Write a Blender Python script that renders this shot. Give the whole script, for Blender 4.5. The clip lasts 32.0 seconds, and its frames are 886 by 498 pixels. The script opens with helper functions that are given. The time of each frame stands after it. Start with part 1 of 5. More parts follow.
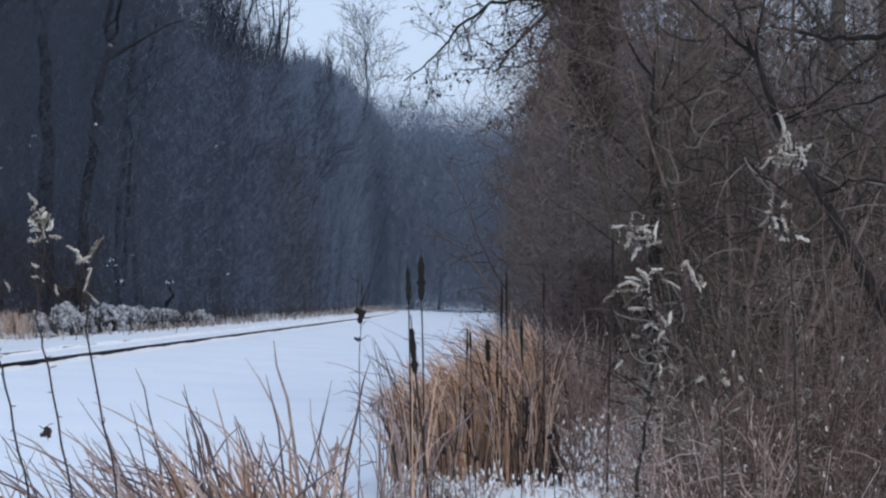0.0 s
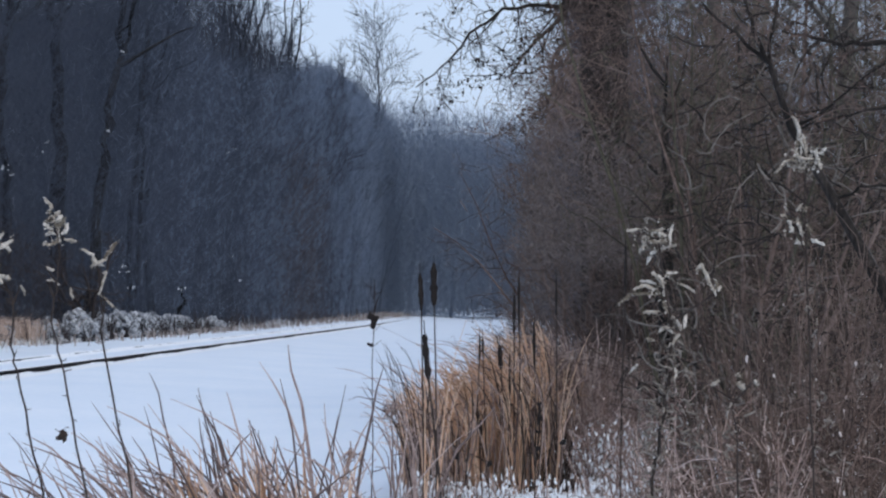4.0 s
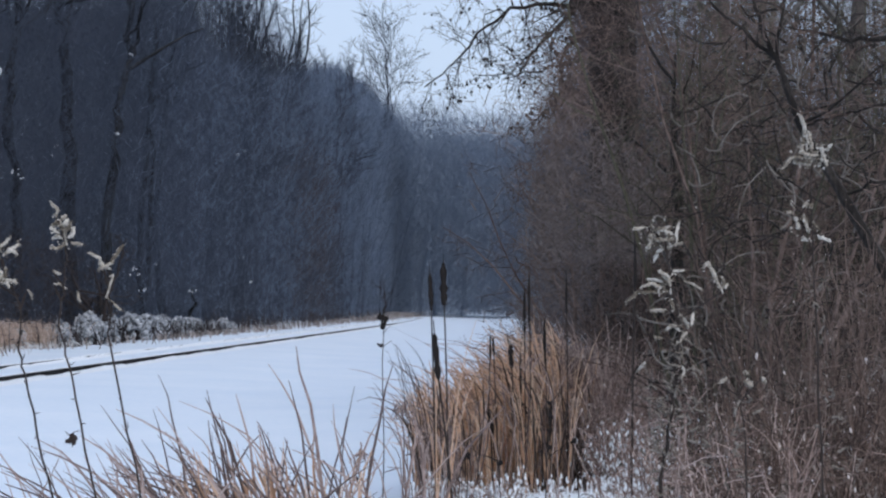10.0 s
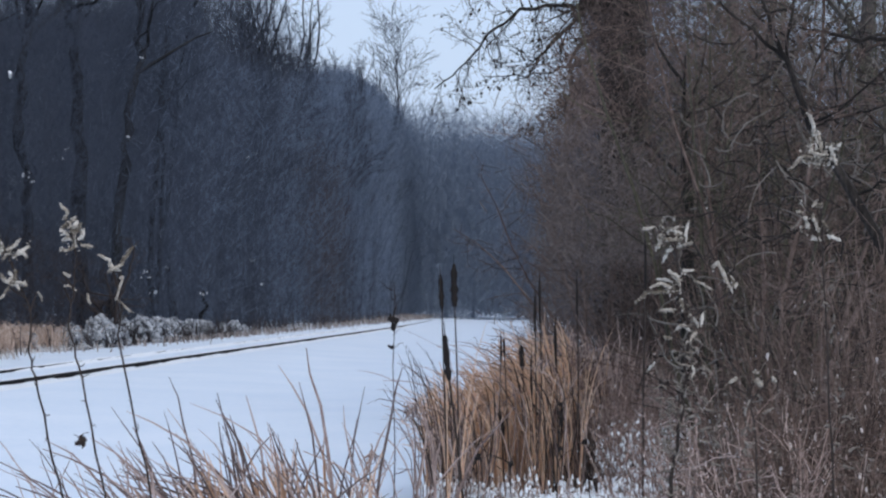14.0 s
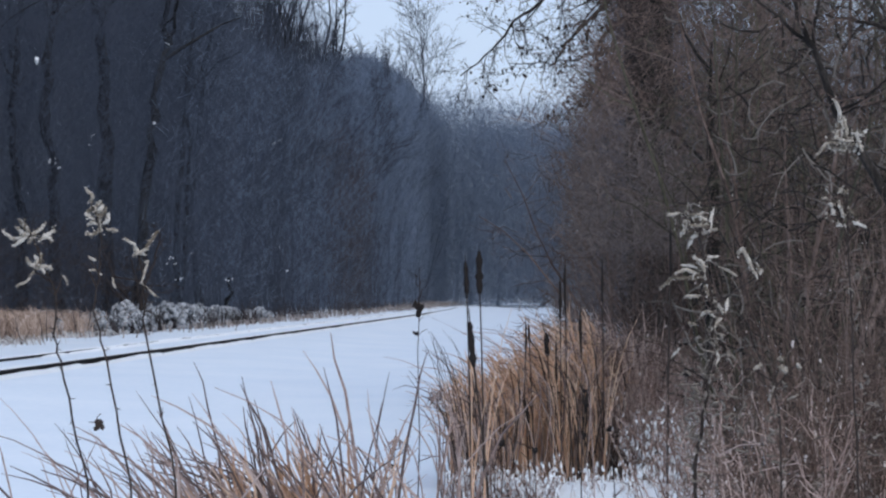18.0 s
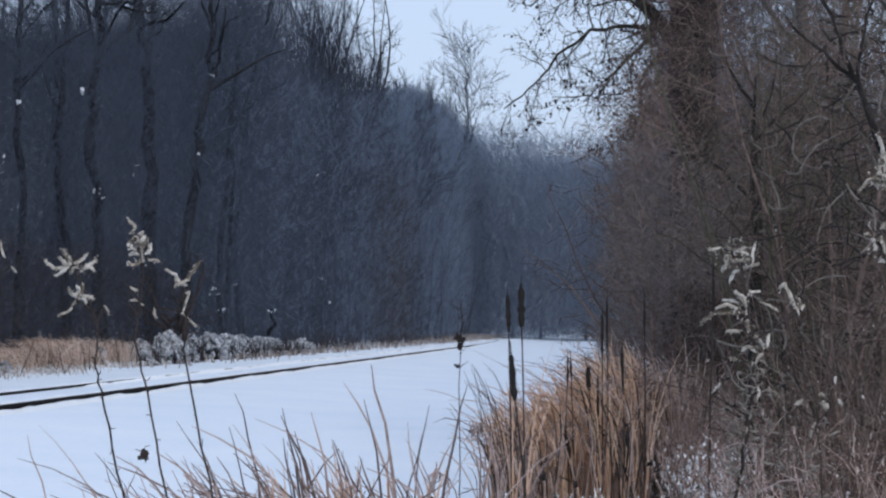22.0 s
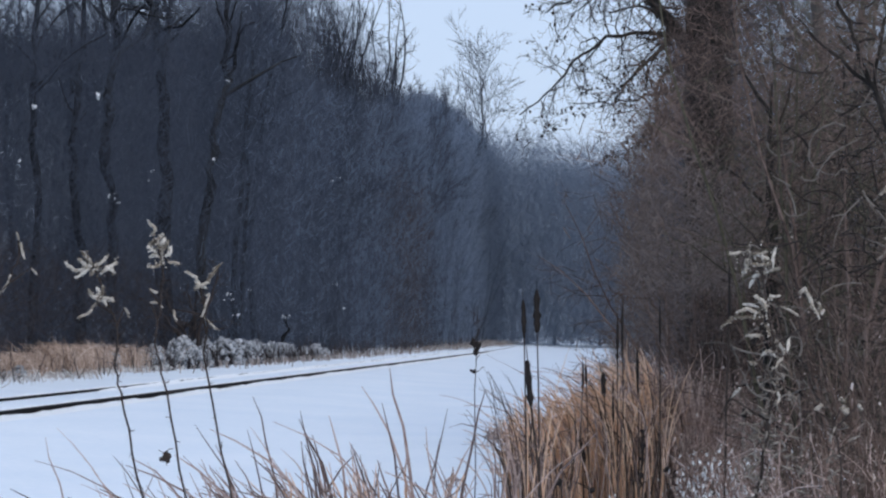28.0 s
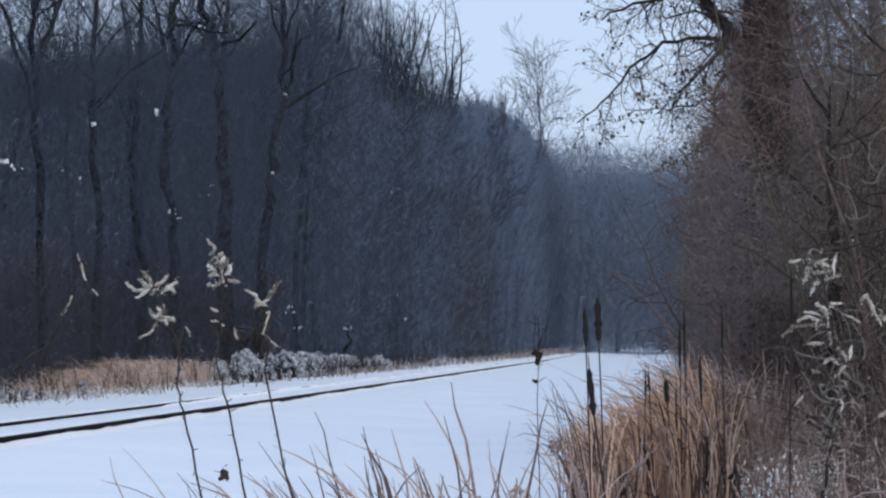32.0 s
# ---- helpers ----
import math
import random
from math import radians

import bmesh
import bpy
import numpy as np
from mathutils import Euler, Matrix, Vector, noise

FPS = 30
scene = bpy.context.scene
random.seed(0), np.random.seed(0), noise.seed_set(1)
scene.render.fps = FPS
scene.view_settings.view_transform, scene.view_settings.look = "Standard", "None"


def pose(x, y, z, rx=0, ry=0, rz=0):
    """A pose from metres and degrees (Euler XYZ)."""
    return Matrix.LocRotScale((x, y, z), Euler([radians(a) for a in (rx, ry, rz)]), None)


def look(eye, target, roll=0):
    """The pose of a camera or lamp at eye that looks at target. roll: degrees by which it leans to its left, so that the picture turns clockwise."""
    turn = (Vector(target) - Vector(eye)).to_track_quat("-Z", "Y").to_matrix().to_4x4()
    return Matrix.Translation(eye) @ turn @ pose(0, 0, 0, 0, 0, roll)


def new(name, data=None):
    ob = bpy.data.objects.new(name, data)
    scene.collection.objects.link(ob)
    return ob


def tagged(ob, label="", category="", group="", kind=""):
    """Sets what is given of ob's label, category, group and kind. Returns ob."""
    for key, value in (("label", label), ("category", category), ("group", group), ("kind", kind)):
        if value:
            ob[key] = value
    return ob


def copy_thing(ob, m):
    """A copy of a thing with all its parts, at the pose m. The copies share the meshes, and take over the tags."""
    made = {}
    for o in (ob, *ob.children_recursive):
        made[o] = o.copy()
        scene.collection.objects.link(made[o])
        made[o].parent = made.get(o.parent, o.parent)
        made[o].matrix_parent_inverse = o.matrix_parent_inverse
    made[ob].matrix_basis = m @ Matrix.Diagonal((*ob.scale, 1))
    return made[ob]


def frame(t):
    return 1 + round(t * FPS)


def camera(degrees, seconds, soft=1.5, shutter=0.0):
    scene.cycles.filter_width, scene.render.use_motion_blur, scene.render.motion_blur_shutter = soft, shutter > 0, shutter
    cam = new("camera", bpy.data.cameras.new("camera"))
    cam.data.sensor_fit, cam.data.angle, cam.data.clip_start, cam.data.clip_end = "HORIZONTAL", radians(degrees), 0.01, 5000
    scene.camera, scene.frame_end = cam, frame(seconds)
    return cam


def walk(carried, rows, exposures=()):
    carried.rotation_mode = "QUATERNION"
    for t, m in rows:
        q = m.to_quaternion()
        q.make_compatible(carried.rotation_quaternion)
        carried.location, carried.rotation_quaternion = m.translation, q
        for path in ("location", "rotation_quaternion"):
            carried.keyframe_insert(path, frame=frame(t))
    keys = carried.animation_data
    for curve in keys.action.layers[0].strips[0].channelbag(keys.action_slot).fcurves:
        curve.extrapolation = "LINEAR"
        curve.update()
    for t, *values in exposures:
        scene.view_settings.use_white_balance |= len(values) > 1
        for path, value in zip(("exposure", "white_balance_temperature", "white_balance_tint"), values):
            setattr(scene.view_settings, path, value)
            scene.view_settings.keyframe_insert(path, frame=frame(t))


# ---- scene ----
cam = camera(22.0, 32.0, soft=2.3)

# seconds, x, z, heading to the right of the track, upward tilt, roll: a hand-held camera on one spot
STEPS = (
    (0.0, -0.0010, 1.6077, -1.302, 1.301, 0.34),
    (0.5, -0.0039, 1.6067, -1.328, 1.117, 0.26),
    (1.0, -0.0046, 1.6047, -1.519, 0.947, 0.18),
    (1.5, -0.0045, 1.6044, -1.739, 0.926, 0.16),
    (2.0, -0.0035, 1.6042, -1.876, 0.990, 0.15),
    (2.5, -0.0013, 1.6077, -1.842, 1.139, 0.21),
    (3.0, -0.0033, 1.6056, -1.744, 1.299, 0.19),
    (3.5, -0.0055, 1.6030, -1.635, 1.399, 0.23),
    (5.5, -0.0087, 1.6020, -1.712, 1.533, 0.70),
    (6.0, -0.0119, 1.6039, -1.654, 1.318, 0.56),
    (6.5, -0.0155, 1.6027, -1.559, 1.087, 0.30),
    (7.0, -0.0185, 1.6001, -1.399, 0.984, 0.01),
    (7.5, -0.0102, 1.6025, -1.316, 1.081, -0.15),
    (8.0, -0.0031, 1.6058, -1.436, 1.260, -0.26),
    (8.5, -0.0016, 1.6051, -1.651, 1.357, -0.25),
    (9.0, -0.0036, 1.6010, -1.857, 1.381, -0.20),
    (9.5, -0.0029, 1.6025, -1.917, 1.368, -0.13),
    (10.0, 0.0008, 1.6030, -1.865, 1.457, -0.18),
    (10.5, 0.0015, 1.6037, -1.825, 1.616, -0.29),
    (11.0, 0.0028, 1.6045, -1.892, 1.735, -0.34),
    (11.5, 0.0044, 1.6032, -2.103, 1.760, -0.38),
    (12.0, 0.0026, 1.6013, -2.309, 1.689, -0.42),
    (12.5, -0.0001, 1.6005, -2.366, 1.582, -0.44),
    (13.0, 0.0032, 1.5996, -2.255, 1.521, -0.46),
    (13.5, 0.0029, 1.6011, -2.138, 1.502, -0.43),
    (15.5, 0.0050, 1.6008, -2.370, 1.539, -0.10),
    (16.0, 0.0061, 1.5978, -2.495, 1.596, -0.01),
    (16.5, 0.0043, 1.5992, -2.586, 1.540, 0.01),
    (17.0, 0.0053, 1.5974, -2.652, 1.427, -0.03),
    (17.5, 0.0035, 1.5967, -2.729, 1.275, -0.09),
    (18.0, 0.0043, 1.5974, -2.773, 1.186, -0.17),
    (18.5, 0.0052, 1.5996, -2.778, 1.177, -0.23),
    (19.0, 0.0076, 1.5986, -2.760, 1.254, -0.15),
    (19.5, 0.0064, 1.5983, -2.711, 1.352, -0.07),
    (20.0, 0.0042, 1.5978, -2.675, 1.439, 0.00),
    (20.5, 0.0034, 1.5966, -2.832, 1.575, 0.01),
    (21.0, 0.0041, 1.5991, -3.130, 1.732, 0.08),
    (21.5, 0.0062, 1.5990, -3.523, 1.900, 0.22),
    (22.0, 0.0075, 1.5979, -3.848, 2.003, 0.28),
    (22.5, 0.0055, 1.5976, -3.974, 1.995, 0.25),
    (23.0, 0.0047, 1.5954, -3.993, 1.850, 0.12),
    (23.5, 0.0018, 1.5963, -3.944, 1.632, -0.03),
    (24.0, 0.0038, 1.5974, -3.906, 1.470, -0.19),
    (24.5, 0.0041, 1.5952, -3.898, 1.428, -0.33),
    (25.0, 0.0048, 1.5976, -3.871, 1.474, -0.46),
    (25.5, 0.0036, 1.5963, -3.815, 1.561, -0.48),
    (27.5, -0.0019, 1.5950, -3.797, 1.947, 0.29),
    (28.0, -0.0026, 1.5926, -4.209, 2.158, 0.50),
    (28.5, -0.0015, 1.5940, -4.716, 2.401, 0.60),
    (29.0, -0.0022, 1.5952, -5.224, 2.618, 0.58),
    (29.5, -0.0017, 1.5955, -5.676, 2.755, 0.50),
    (30.0, -0.0036, 1.5952, -6.038, 2.741, 0.34),
    (30.5, -0.0028, 1.5954, -6.237, 2.618, 0.11),
    (31.0, 0.0006, 1.5972, -6.230, 2.489, -0.09),
    (31.5, 0.0003, 1.6008, -6.010, 2.400, -0.28),
    (32.0, -0.0002, 1.6006, -5.722, 2.395, -0.52),
)


def stand(x, z, heading, tilt, roll):
    a, b = radians(heading), radians(tilt)
    eye = Vector((x, 0.0, z))
    return look(eye, eye + Vector((math.sin(a) * math.cos(b), math.cos(a) * math.cos(b), math.sin(b))), roll)


walk(cam, [(s[0], stand(*s[1:])) for s in STEPS])

# ---------------------------------------------------------------- light
SUN_HEIGHT, SUN_TURN = radians(38), radians(150)
world = bpy.data.worlds.new("overcast_sky")
scene.world = world
world.use_nodes = True
wn = world.node_tree
sky = wn.nodes.new("ShaderNodeTexSky")
sky.sky_type, sky.sun_disc = "NISHITA", False
sky.sun_elevation, sky.sun_rotation = SUN_HEIGHT, SUN_TURN
sky.air_density, sky.dust_density, sky.ozone_density = 1.0, 4.0, 2.0
cloud = wn.nodes.new("ShaderNodeMixRGB")
cloud.inputs[0].default_value = 0.7
cloud.inputs[2].default_value = (5.35, 6.5, 8.6, 1)
wn.links.new(sky.outputs[0], cloud.inputs[1])
wn.links.new(cloud.outputs[0], wn.nodes["Background"].inputs[0])
wn.nodes["Background"].inputs[1].default_value = 0.131

sun = new("sun", bpy.data.lights.new("sun", "SUN"))
sun.data.energy, sun.data.angle, sun.data.color = 0.7, radians(25), (1.0, 0.95, 0.88)
sun.matrix_basis = look((0, 0, 0), (-math.sin(SUN_TURN) * math.cos(SUN_HEIGHT), -math.cos(SUN_TURN) * math.cos(SUN_HEIGHT), -math.sin(SUN_HEIGHT)))


# ---------------------------------------------------------------- materials
def material(name, stops, scale=8.0, rough=0.85, bump=0.3, detail_scale=60.0, snow=0.0, stretch=(1, 1, 1), vary=0.0, sheen=0.0, through_share=0.0):
    """Two scales of noise through a colour ramp, relief from the finer one. snow: how far snow lies on upward faces.
    vary: how far single pieces differ in tone. through_share: how much of the light a thin strip lets round to its other side."""
    m = bpy.data.materials.new(name)
    m.use_nodes = True
    n, links = m.node_tree.nodes, m.node_tree.links
    bsdf = n["Principled BSDF"]
    bsdf.inputs["Roughness"].default_value = rough
    bsdf.inputs["Specular IOR Level"].default_value = 0.2
    if sheen:
        bsdf.inputs["Sheen Weight"].default_value = sheen
    geo = n.new("ShaderNodeNewGeometry")
    mapping = n.new("ShaderNodeMapping")
    mapping.inputs["Scale"].default_value = stretch
    links.new(geo.outputs["Position"], mapping.inputs[0])
    coarse, fine = n.new("ShaderNodeTexNoise"), n.new("ShaderNodeTexNoise")
    coarse.inputs["Scale"].default_value, fine.inputs["Scale"].default_value = scale, detail_scale
    coarse.inputs["Detail"].default_value, fine.inputs["Detail"].default_value = 4, 3
    for tex in (coarse, fine):
        links.new(mapping.outputs[0], tex.inputs["Vector"])
    mix = n.new("ShaderNodeMath")
    mix.operation = "MULTIPLY_ADD"
    mix.inputs[1].default_value = 0.45
    links.new(fine.outputs["Fac"], mix.inputs[0])
    half = n.new("ShaderNodeMath")
    half.operation = "MULTIPLY"
    half.inputs[1].default_value = 0.55
    links.new(coarse.outputs["Fac"], half.inputs[0])
    links.new(half.outputs[0], mix.inputs[2])
    value = mix
    if vary:
        one = n.new("ShaderNodeMath")
        one.operation = "MULTIPLY_ADD"
        one.inputs[1].default_value = vary
        shift = n.new("ShaderNodeMath")
        shift.operation = "SUBTRACT"
        shift.inputs[1].default_value = vary / 2
        links.new(geo.outputs["Random Per Island"], one.inputs[0])
        links.new(mix.outputs[0], one.inputs[2])
        links.new(one.outputs[0], shift.inputs[0])
        value = shift
    ramp = n.new("ShaderNodeValToRGB")
    ramp.color_ramp.elements[0].position, ramp.color_ramp.elements[1].position = 0.32, 0.68
    for i, c in enumerate(stops):
        if i == 0:
            e = ramp.color_ramp.elements[0]
        elif i == len(stops) - 1:
            e = ramp.color_ramp.elements[-1]
        else:
            e = ramp.color_ramp.elements.new(0.32 + 0.36 * i / (len(stops) - 1))
        e.color = (*c, 1)
    links.new(value.outputs[0], ramp.inputs[0])
    colour = ramp.outputs[0]
    if snow:
        split = n.new("ShaderNodeSeparateXYZ")
        links.new(geo.outputs["Normal"], split.inputs[0])
        lie = n.new("ShaderNodeMapRange")
        lie.inputs[1].default_value, lie.inputs[2].default_value = 0.25, 0.8
        lie.inputs[4].default_value = snow
        links.new(split.outputs["Z"], lie.inputs[0])
        patch = n.new("ShaderNodeMath")
        patch.operation = "MULTIPLY"
        links.new(lie.outputs[0], patch.inputs[0])
        links.new(coarse.outputs["Fac"], patch.inputs[1])
        cover = n.new("ShaderNodeMixRGB")
        cover.inputs[2].default_value = (0.84, 0.87, 0.9, 1)
        links.new(patch.outputs[0], cover.inputs[0])
        links.new(colour, cover.inputs[1])
        colour = cover.outputs[0]
    links.new(colour, bsdf.inputs["Base Color"])
    if bump:
        b = n.new("ShaderNodeBump")
        b.inputs["Strength"].default_value = bump
        b.inputs["Distance"].default_value = 0.01
        links.new(mix.outputs[0], b.inputs["Height"])
        links.new(b.outputs[0], bsdf.inputs["Normal"])
    if through_share:
        back, both = n.new("ShaderNodeBsdfTranslucent"), n.new("ShaderNodeMixShader")
        links.new(colour, back.inputs[0])
        both.inputs[0].default_value = through_share
        links.new(bsdf.outputs[0], both.inputs[1])
        links.new(back.outputs[0], both.inputs[2])
        links.new(both.outputs[0], n["Material Output"].inputs[0])
    return m


SNOW = material("snow", [(0.71, 0.79, 0.88), (0.82, 0.87, 0.93)], scale=0.35, detail_scale=9, bump=0.15, rough=0.7)
SNOW_CLUMP = material("snow_clump", [(0.80, 0.83, 0.86), (0.88, 0.90, 0.92)], scale=6, bump=0.4)
# greyed snow: shade on the loads put into the colour, plus twigs showing through
SNOW_SHADED = material("shaded_thin_snow_on_twigs", [(0.115, 0.125, 0.142), (0.30, 0.32, 0.35), (0.56, 0.585, 0.62)], scale=2.2, detail_scale=14, bump=0.6, vary=0.25)
BARK_DARK = material("dark_bark", [(0.004, 0.0044, 0.0056), (0.0095, 0.0102, 0.0125), (0.022, 0.023, 0.027)], scale=1.5, detail_scale=25, bump=0.8, stretch=(1, 1, 0.25), snow=0.04)
BARK_BLACK = material("blackish_bark", [(0.005, 0.0045, 0.0045), (0.016, 0.0145, 0.0135), (0.045, 0.040, 0.037)], scale=5, detail_scale=60, bump=0.9, stretch=(1, 1, 0.3))
BARK_BROWN = material("brown_grey_bark", [(0.006, 0.0053, 0.005), (0.020, 0.0165, 0.0145), (0.065, 0.055, 0.049)], scale=6, detail_scale=50, bump=0.9, stretch=(1, 1, 0.5))
BARK_GREY = material("grey_bark", [(0.05, 0.046, 0.043), (0.11, 0.10, 0.093)], scale=2, detail_scale=30, bump=0.6, stretch=(1, 1, 0.25), snow=0.3)
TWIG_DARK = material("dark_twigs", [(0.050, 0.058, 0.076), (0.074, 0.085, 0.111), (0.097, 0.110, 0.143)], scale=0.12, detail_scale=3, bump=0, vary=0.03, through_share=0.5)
# the haze of distance painted as a pale blue base colour on far twigs
TWIG_HAZE = material("frosted_twigs", [(0.164, 0.202, 0.264), (0.206, 0.250, 0.320)], scale=0.1, detail_scale=4, bump=0, vary=0.03, through_share=0.4)
TWIG_RUSSET = material("russet_twigs", [(0.062, 0.052, 0.053), (0.105, 0.089, 0.090)], scale=0.2, detail_scale=5, bump=0, vary=0.15, through_share=0.4)
TWIG_BROWN = material("brown_twigs", [(0.012, 0.0084, 0.0072), (0.094, 0.0650, 0.0545), (0.205, 0.152, 0.130)], scale=0.6, detail_scale=14, bump=0, vary=0.25)
TWIG_UMBER = material("umber_twigs", [(0.045, 0.039, 0.042), (0.069, 0.060, 0.064), (0.094, 0.082, 0.087)], scale=0.3, detail_scale=6, bump=0, vary=0.12, through_share=0.45)
TWIG_GREY = material("ashen_twigs", [(0.036, 0.029, 0.027), (0.116, 0.093, 0.085), (0.20, 0.166, 0.154)], scale=0.6, detail_scale=14, bump=0, vary=0.2)
TWIG_OLIVE = material("olive_twigs", [(0.022, 0.021, 0.014), (0.060, 0.055, 0.037), (0.11, 0.10, 0.072)], scale=0.6, detail_scale=14, bump=0, vary=0.4)
TWIG_PALE = material("pale_twigs", [(0.09, 0.08, 0.07), (0.20, 0.175, 0.155)], scale=3, detail_scale=30, bump=0, vary=0.3)
STRAW = material("tan_straw", [(0.50, 0.315, 0.205), (0.74, 0.505, 0.350), (0.84, 0.665, 0.52)], scale=1.5, detail_scale=40, bump=0, vary=0.4, through_share=0.42)
STRAW_FAR = material("faded_bank_grass", [(0.26, 0.185, 0.145), (0.44, 0.325, 0.265), (0.60, 0.48, 0.41)], scale=0.8, detail_scale=9, bump=0, vary=0.5, snow=0.3)
STRAW_DUSTED = material("dusted_weeds", [(0.17, 0.145, 0.135), (0.28, 0.245, 0.23), (0.44, 0.40, 0.39)], scale=0.8, detail_scale=9, bump=0, vary=0.4)
TWIG_ASHEN = material("snow_dusted_tufts", [(0.32, 0.30, 0.29), (0.52, 0.51, 0.51), (0.74, 0.75, 0.76)], scale=0.8, detail_scale=9, bump=0, vary=0.5)
STRAW_PALE = material("greyish_pink_straw", [(0.14, 0.104, 0.096), (0.32, 0.236, 0.212), (0.52, 0.41, 0.37)], scale=2, detail_scale=40, bump=0, vary=0.6, through_share=0.25)
STRAW_FADED = material("faded_weed_stems", [(0.13, 0.088, 0.075), (0.30, 0.212, 0.184), (0.50, 0.39, 0.35)], scale=2, detail_scale=30, bump=0, vary=0.5)
STRAW_DULL = material("dull_weed_stems", [(0.036, 0.024, 0.0195), (0.090, 0.060, 0.049), (0.19, 0.135, 0.112)], scale=2, detail_scale=30, bump=0, vary=0.5)
LEAF_PALE = material("pale_withered_leaf", [(0.075, 0.061, 0.050), (0.155, 0.130, 0.108), (0.30, 0.265, 0.23)], scale=40, detail_scale=200, bump=0.3, vary=0.4)
LEAF_DRY = material("dry_curled_leaf", [(0.062, 0.047, 0.038), (0.135, 0.106, 0.086), (0.29, 0.245, 0.21)], scale=40, detail_scale=200, bump=0.3, vary=0.4)
STEM_DARK = material("dark_dry_stem", [(0.018, 0.014, 0.0125), (0.055, 0.041, 0.035)], scale=9, detail_scale=90, bump=0.3, stretch=(1, 1, 0.2))
SPIKE = material("brown_velvet_spike", [(0.009, 0.008, 0.0085), (0.028, 0.022, 0.020)], scale=20, detail_scale=200, bump=0.8)
FLUFF = material("cream_fluff", [(0.12, 0.098, 0.074), (0.34, 0.295, 0.240), (0.62, 0.575, 0.51)], scale=60, detail_scale=300, bump=0.5, vary=0.45)
SEED = material("pale_seed_head", [(0.17, 0.128, 0.112), (0.36, 0.292, 0.264), (0.60, 0.53, 0.49)], scale=10, detail_scale=90, bump=0.3, vary=0.6)
RUST = material("dark_rusty_steel", [(0.004, 0.0041, 0.0046), (0.010, 0.0098, 0.0102)], scale=3, detail_scale=60, rough=0.95, bump=0.4)
FEATHER = material("black_feather", [(0.012, 0.012, 0.014), (0.03, 0.03, 0.034)], scale=20, detail_scale=150, rough=0.55, bump=0.2)


# ---------------------------------------------------------------- mesh helpers
def mesh_from(name, verts, faces, mats, smooth=False):
    me = bpy.data.meshes.new(name)
    verts = np.asarray(verts, dtype=np.float32)
    faces = np.asarray(faces, dtype=np.int32)
    k = faces.shape[1]
    me.vertices.add(len(verts))
    me.vertices.foreach_set("co", verts.ravel())
    me.loops.add(faces.size)
    me.loops.foreach_set("vertex_index", faces.ravel())
    me.polygons.add(len(faces))
    me.polygons.foreach_set("loop_start", np.arange(0, faces.size, k, dtype=np.int32))
    me.polygons.foreach_set("use_smooth", np.full(len(faces), smooth))
    me.update(calc_edges=True)
    me.materials.append(mats)
    return me


def part(name, me, parent, label="", kind=""):
    ob = new(name, me)
    ob.parent = parent
    if label or kind:
        tagged(ob, label, kind=kind)
    return ob


def thing(name, m, label, category, group="", kind=""):
    ob = new(name)
    ob.matrix_basis = m
    return tagged(ob, label, category, group, kind)


def solid(name, me, label, category, group="", kind=""):
    return tagged(new(name, me), label, category, group, kind)


class Sticks:
    """Collects tapered strands, each a chain of points with radii, and turns them into one mesh of joined tubes."""

    def __init__(self):
        self.chains = []

    def add(self, points, radii):
        self.chains.append((np.asarray(points, dtype=float), np.asarray(radii, dtype=float)))

    def mesh(self, name, mat, sides=3, smooth=False):
        verts, faces, base = [], [], 0
        ring = np.arange(sides)
        turn = 2 * np.pi * ring / sides
        for pts, rad in self.chains:
            d = np.gradient(pts, axis=0)
            d /= np.linalg.norm(d, axis=1)[:, None] + 1e-9
            ref = np.where(np.abs(d[:, 2:3]) > 0.9, np.array([[1.0, 0, 0]]), np.array([[0, 0, 1.0]]))
            a = np.cross(d, ref)
            a /= np.linalg.norm(a, axis=1)[:, None] + 1e-9
            b = np.cross(d, a)
            v = pts[:, None, :] + rad[:, None, None] * (a[:, None, :] * np.cos(turn)[None, :, None] + b[:, None, :] * np.sin(turn)[None, :, None])
            verts.append(v.reshape(-1, 3))
            n = len(pts)
            i = (np.arange(n - 1)[:, None] * sides + ring[None, :]).ravel()
            j = (np.arange(n - 1)[:, None] * sides + ((ring + 1) % sides)[None, :]).ravel()
            faces.append(np.stack([i, j, j + sides, i + sides], -1) + base)
            base += n * sides
        return mesh_from(name, np.concatenate(verts), np.concatenate(faces), mat, smooth)


ICO = bmesh.new()
bmesh.ops.create_icosphere(ICO, subdivisions=1, radius=1.0)
ICO_V = np.array([v.co[:] for v in ICO.verts])
ICO_F = np.array([[v.index for v in f.verts] for f in ICO.faces])
ICO.free()


def tufts(name, places, sizes, mat, rng, squash=(1, 1, 1), rough=0.35, smooth=True):
    """Many small uneven tufts as one mesh."""
    verts, faces = [], []
    for k, (p, s) in enumerate(zip(places, sizes)):
        r = 1 + rough * rng.uniform(-1, 1, len(ICO_V))
        verts.append(np.asarray(p) + ICO_V * r[:, None] * s * np.asarray(squash))
        faces.append(ICO_F + k * len(ICO_V))
    return mesh_from(name, np.concatenate(verts), np.concatenate(faces), mat, smooth)


def unit(v):
    return v / (np.linalg.norm(v) + 1e-9)


def sideways(rng, d):
    a = np.cross(d, rng.normal(size=3))
    return unit(a)


